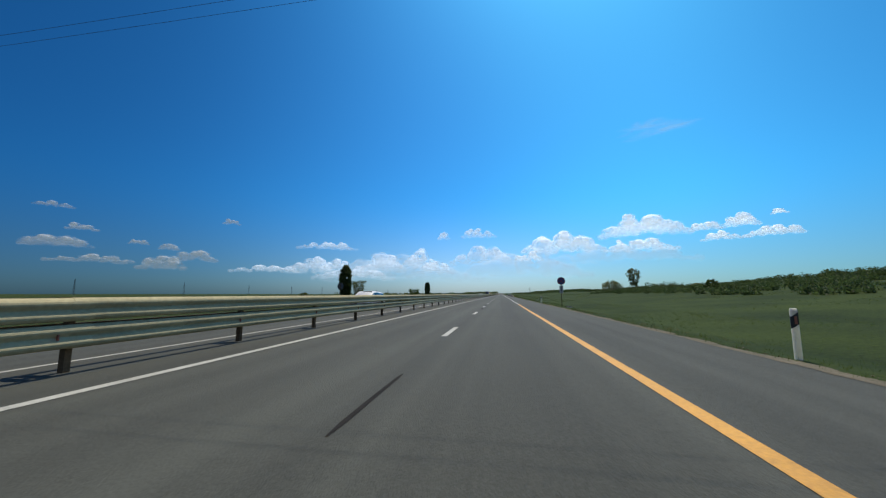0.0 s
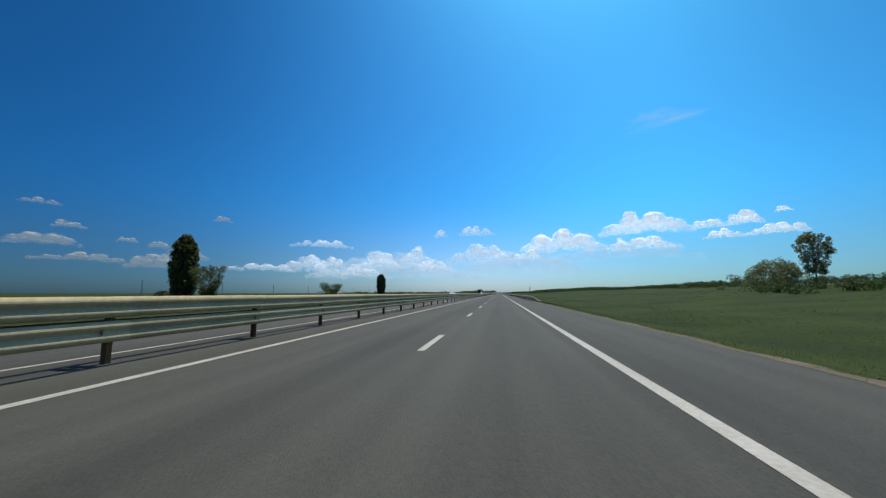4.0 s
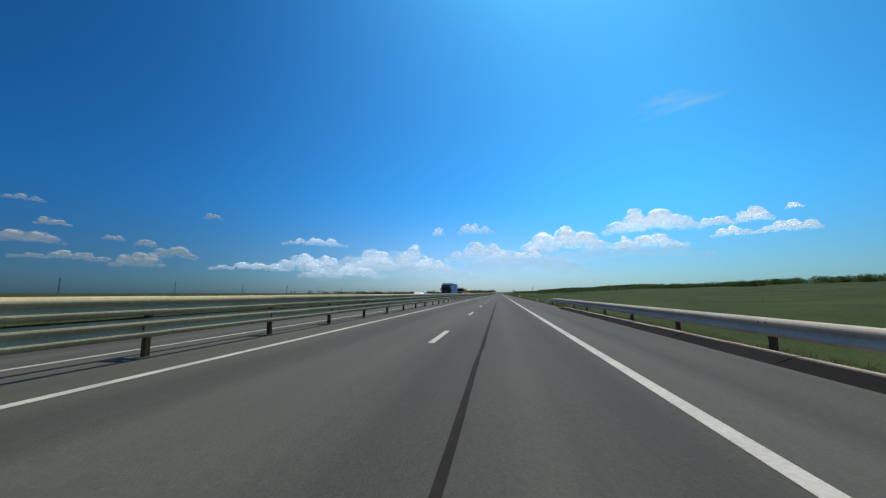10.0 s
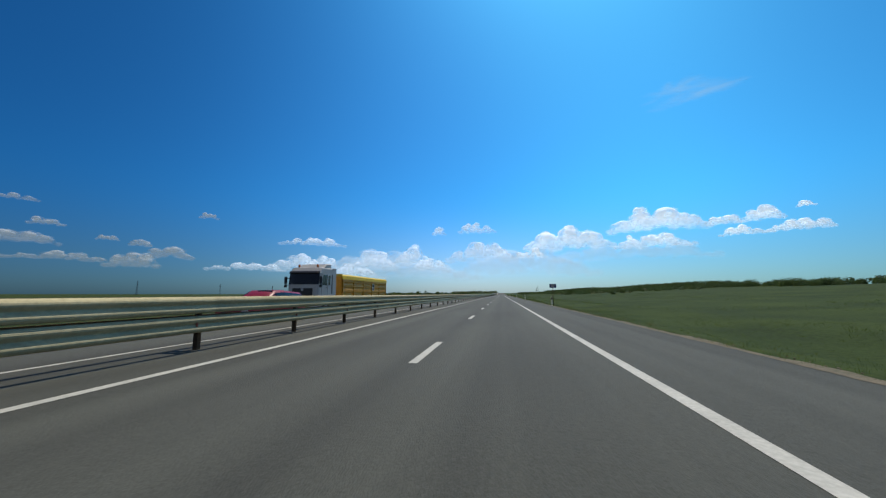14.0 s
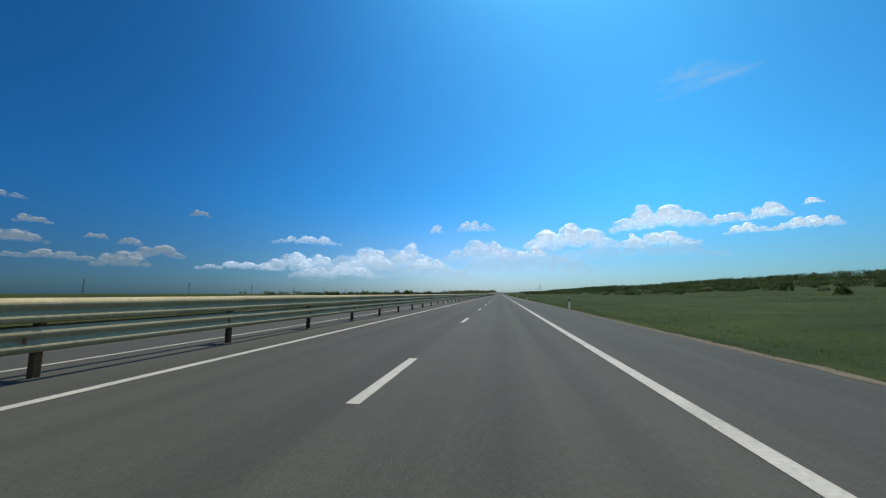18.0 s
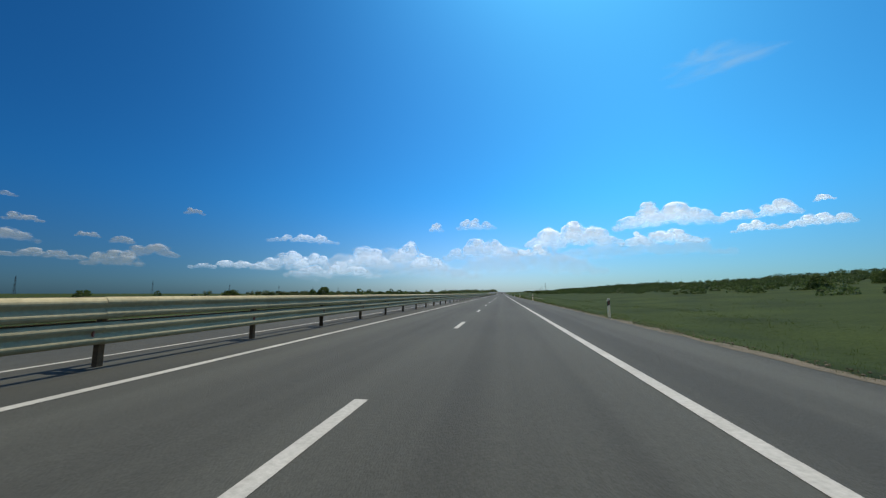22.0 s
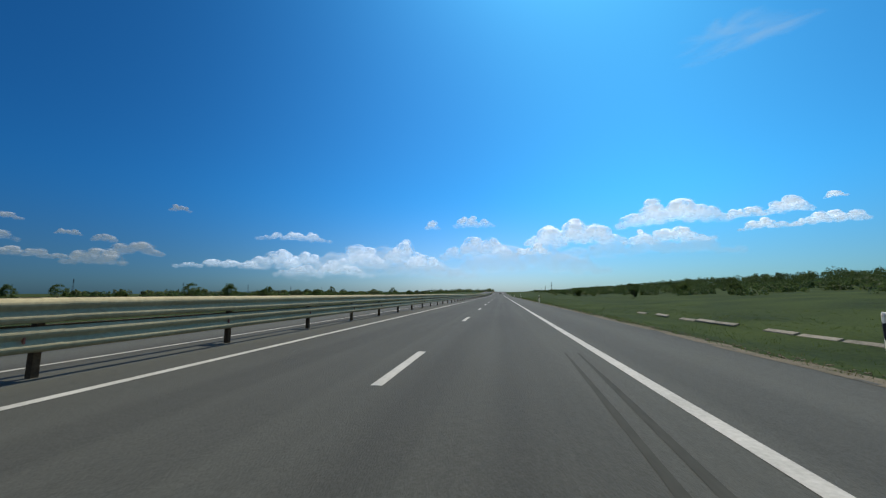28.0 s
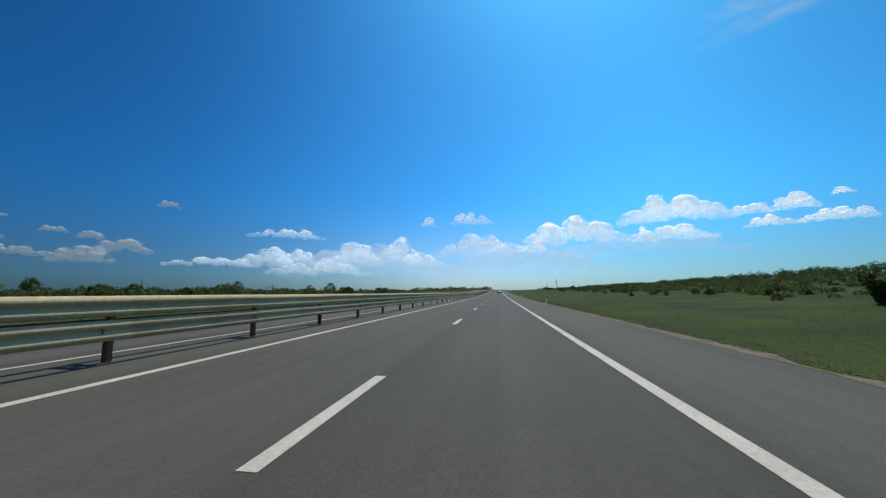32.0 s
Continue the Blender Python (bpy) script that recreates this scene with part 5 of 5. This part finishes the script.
        box("door_handle", 1.247, 1.27, 1.16, 1.34, glass_low - 0.25, glass_low - 0.2, BLACK_GRILLE, bevel=0.005, to=door)
        box("rear_window", 1.24, 1.25, 1.6, 1.86, glass_low, glass_top - 0.16, DARK_GLASS, "small dark rear side window")
        box("side_fairing", 1.14, 1.235, length + 0.012, length + 0.62, 0.8, top - 0.02, paint, "side wind fairing", 0.02)
        box("air_inlet", 1.2, 1.245, length - 0.2, length - 0.04, 1.3, top - 0.5, BLACK_GRILLE, "black air inlet")
        for z0, tall in ((glass_low + 0.05, 0.55), (glass_low - 0.2, 0.22)):
            m = box("mirror", 1.3, 1.5, -0.02, 0.12, z0, z0 + tall, BLACK_GRILLE, "tall black mirror", 0.03)
            part("mirror_arm", Geo().tube((sx * 1.16, 0.3, z0 + tall * 0.8), (sx * 1.34, 0.06, z0 + tall * 0.75), 0.025, n=6), BLACK_GRILLE, m)
        box("step", 1.0, 1.23, 0.6, 1.4, 0.4, 0.85, paint, bevel=0.03)
    if roof_kit == "lamps":
        for x in (-0.62, -0.42, 0.42, 0.62):
            part("roof_lamp", Geo().box(x - 0.07, x + 0.07, 0.42, 0.54, top - 0.1, top - 0.01), AMBER, t, "small amber roof lamp", bevel=0.01)
    else:
        for x in (-0.75, 0.75):
            part("beacon", Geo().tube((x, 0.72, top - 0.02), (x, 0.72, top + 0.2), 0.085, 0.065, 12), AMBER, t, "amber roof beacon", smooth=True)
    lift = 0.12 if roof_kit == "lamps" else 0.34
    part("wind_deflector", Geo().sweep([(1.15, top - 0.01), (1.5, top + lift * 0.75), (length - 0.05, top + lift), (length - 0.02, top - 0.01)], [lambda p, x=x: (x, p[0], p[1] - (0.06 if abs(x) > 1.0 else 0) * (1 if p[1] > top else 0)) for x in (-1.08, -0.95, 0.95, 1.08)]), paint, t, "roof wind deflector")


def underpinnings(t, y_axles, y0, y1):
    part("chassis", Geo().box(-0.45, 0.45, y0, y1, 0.75, 1.02), DARK, t, "dark chassis beams", bevel=0.02)
    for y in y_axles:
        part("axle", Geo().tube((-1.0, y, 0.5), (1.0, y, 0.5), 0.07, n=10), DARK, t)
        for sx in (-1, 1):
            wheel(t, sx * 1.06, y, 0.5, 0.34, sx)


# blue curtain-sided lorry, oncoming
LORRY = thing("curtain_lorry", "navy lorry with a bright blue curtain-sided semi-trailer", "lorry", pose(-14.75, 378.0, 0))
cab(LORRY, NAVY_PAINT, 2.3, 3.62, 2.0, 3.0, "lamps")
underpinnings(LORRY, (1.4, 4.4, 11.9, 13.2, 14.5), 1.0, 17.2)
Y0, Y1 = 3.0, 17.4
part("trailer_floor", Geo().box(-1.25, 1.25, Y0, Y1, 1.08, 1.24), DARK, LORRY, bevel=0.01)
part("front_wall", Geo().box(-1.25, 1.25, Y0, Y0 + 0.06, 1.24, 4.0), SIGN_GREY, LORRY, "grey front wall", bevel=0.01)
for sx in (-1, 1):
    g = Geo()
    n = 56
    for i in range(n + 1):
        y = Y0 + 0.1 + (Y1 - Y0 - 0.2) * i / n
        for z in (1.12, 1.5, 2.1, 2.7, 3.3, 3.9):
            g.v.append((sx * (1.262 + 0.012 * math.sin(y * 3.4 + z) * (1 - abs(z - 2.5) / 2) + 0.01 * noise.noise((y * 1.7, z * 1.1, sx))), y, z))
    g.f += [(i * 6 + j, (i + 1) * 6 + j, (i + 1) * 6 + j + 1, i * 6 + j + 1) for i in range(n) for j in range(5)]
    curtain = part("curtain", g, BLUE_SHEET, LORRY, "rippled blue curtain", smooth=True)
    part("roof_rail", Geo().box(min(sx * 1.2, sx * 1.285), max(sx * 1.2, sx * 1.285), Y0, Y1, 3.88, 4.0), SIGN_GREY, LORRY, "pale roof rail", bevel=0.01)
    part("stripe", Geo().box(min(sx * 1.278, sx * 1.284), max(sx * 1.278, sx * 1.284), Y0 + 0.2, Y1 - 0.1, 1.5, 1.55), DECAL_WHITE, curtain, "thin white stripe")
    for i in range(24):
        y = Y0 + 0.4 + i * 0.58
        part("strap", Geo().box(min(sx * 1.276, sx * 1.284), max(sx * 1.276, sx * 1.284), y, y + 0.05, 1.08, 1.46), BLACK_GRILLE, curtain)
    for y in (Y0 + 0.03, Y1 - 0.05):
        part("corner_post", Geo().box(min(sx * 1.2, sx * 1.275), max(sx * 1.2, sx * 1.275), y - 0.05, y + 0.05, 1.1, 3.95), DARK, LORRY, bevel=0.01)
for sx in (-1, 1):
    for i in range(20):
        y = Y0 + 0.06 + i * (Y1 - Y0 - 0.12) / 20
        k = (Y1 - Y0 - 0.12) / 20
        sag = 0.012 * math.sin(i * 2.1)
        part("roof_hem", Geo().add([(sx * 1.29, y, 4.0 + sag), (sx * 1.29, y + k - 0.02, 4.0 + sag), (sx * 1.29, y + k - 0.02, 3.93), (sx * 1.29, y + k / 2, 3.89 + sag), (sx * 1.29, y, 3.93),
                                    (sx * 1.2, y, 4.02), (sx * 1.2, y + k - 0.02, 4.02)], [(0, 1, 2, 3, 4), (0, 5, 6, 1)]), DECAL_WHITE, LORRY, "pale scalloped roof hem")
part("roof", Geo().box(-1.2, 1.2, Y0 + 0.05, Y1 - 0.05, 3.96, 3.99), SIGN_GREY, LORRY, "pale tarpaulin roof")
for sy in (-1, 1):
    part("rear_door", Geo().box(min(0, sy * 1.19), max(0, sy * 1.19) - 0.01, Y1, Y1 + 0.04, 1.3, 3.9), SIGN_GREY, LORRY, bevel=0.006)
    part("tail_light", Geo().box(sy * 1.0 - 0.15, sy * 1.0 + 0.15, Y1, Y1 + 0.05, 0.95, 1.07), TAIL, LORRY, "red tail light")


def ring_x(r, y, z, x, inner=0.0, n=36):
    """A disc or ring that faces the camera's carriageway."""
    g = disc(r, -0.003, 0.003, 0, n, inner)
    g.v = [(x + a[1], y + a[0], z + a[2]) for a in g.v]
    return g


logo = part("emblem", ring_x(0.68, 5.35, 2.75, 1.292), DECAL_WHITE, LORRY, "white disc emblem")
part("emblem_ring", ring_x(0.55, 5.35, 2.75, 1.297, 0.53), BLUE_SHEET, logo, "blue ring")
for dy, dz in ((-0.16, 0.16), (0.16, 0.16), (-0.16, -0.16), (0.16, -0.16)):
    part("emblem_ring", ring_x(0.15, 5.35 + dy, 2.75 + dz, 1.297, 0.1, 20), BLUE_SHEET, logo, "blue ring")
sheet_text(LORRY, 1.29, 13.3, 2.72, 3.3, 0.2, (0.2, 0.03, 0.12, 0.03, 0.1, 0.03, 0.2))

# silver lorry with a yellow tipper trailer, oncoming
TIPPER = thing("tipper_lorry", "silver lorry pulling a yellow ribbed tipper semi-trailer", "lorry", pose(-14.75, 414.5, 0))
cab(TIPPER, SILVER_PAINT, 2.3, 3.3, 1.95, 2.85, "beacons")
underpinnings(TIPPER, (1.4, 4.7, 12.0, 13.3, 14.6), 1.0, 16.0)
Y0, Y1 = 3.9, 15.8
part("tipper_front", Geo().box(-1.25, 1.25, Y0, Y0 + 0.08, 1.15, 2.95), YELLOW_STEEL, TIPPER, bevel=0.01)
part("tipper_back", Geo().box(-1.25, 1.25, Y1 - 0.08, Y1, 1.15, 2.95), YELLOW_STEEL, TIPPER, bevel=0.01)
part("tipper_floor", Geo().box(-1.22, 1.22, Y0 + 0.08, Y1 - 0.08, 1.1, 1.2), DARK, TIPPER)
for sx in (-1, 1):
    wall = part("tipper_side", Geo().box(min(sx * 1.2, sx * 1.25), max(sx * 1.2, sx * 1.25), Y0 + 0.09, Y1 - 0.09, 1.15, 2.7), YELLOW_STEEL, TIPPER, "yellow steel side")
    for i in range(6):
        y = Y0 + 0.12 + i * (Y1 - Y0 - 0.34) / 5
        part("rib", Geo().box(min(sx * 1.254, sx * 1.34), max(sx * 1.254, sx * 1.34), y, y + 0.1, 1.1, 2.72), YELLOW_STEEL, wall, bevel=0.012)
    for z in (1.4, 1.82, 2.24):
        part("ridge", Geo().add([(sx * 1.254, y, z + dz) for y in (Y0 + 0.12, Y1 - 0.12) for dz in (0, 0.32)] + [(sx * 1.31, y, z + dz) for y in (Y0 + 0.12, Y1 - 0.12) for dz in (0.07, 0.25)],
                                [(0, 4, 6, 2), (4, 5, 7, 6), (5, 1, 3, 7), (0, 1, 5, 4), (2, 6, 7, 3)]), YELLOW_STEEL, wall)
part("tarpaulin", Geo().sweep([(-1.36, 2.5), (-1.33, 2.8), (-1.2, 2.92), (0, 2.97), (1.2, 2.92), (1.33, 2.8), (1.36, 2.5), (1.345, 2.5), (1.27, 2.735), (-1.27, 2.735), (-1.345, 2.5)], [lambda p, y=y: (p[0], y, p[1]) for y in (Y0 - 0.02, Y0 + 4, Y0 + 9, Y1 + 0.02)]), YELLOW_SHEET, TIPPER, "taut yellow tarpaulin", bevel=0.01)
decal = part("decal", Geo().box(1.345, 1.349, 11.0, 11.7, 1.6, 2.3), WHITE, TIPPER, "white square decal")
part("decal_mark", Geo().box(1.35, 1.353, 11.08, 11.62, 1.95, 2.24), BLACK, decal, "black mark")
part("text_bar", Geo().box(1.35, 1.353, 11.1, 11.6, 1.68, 1.84), BLACK, decal, "bar of lettering")
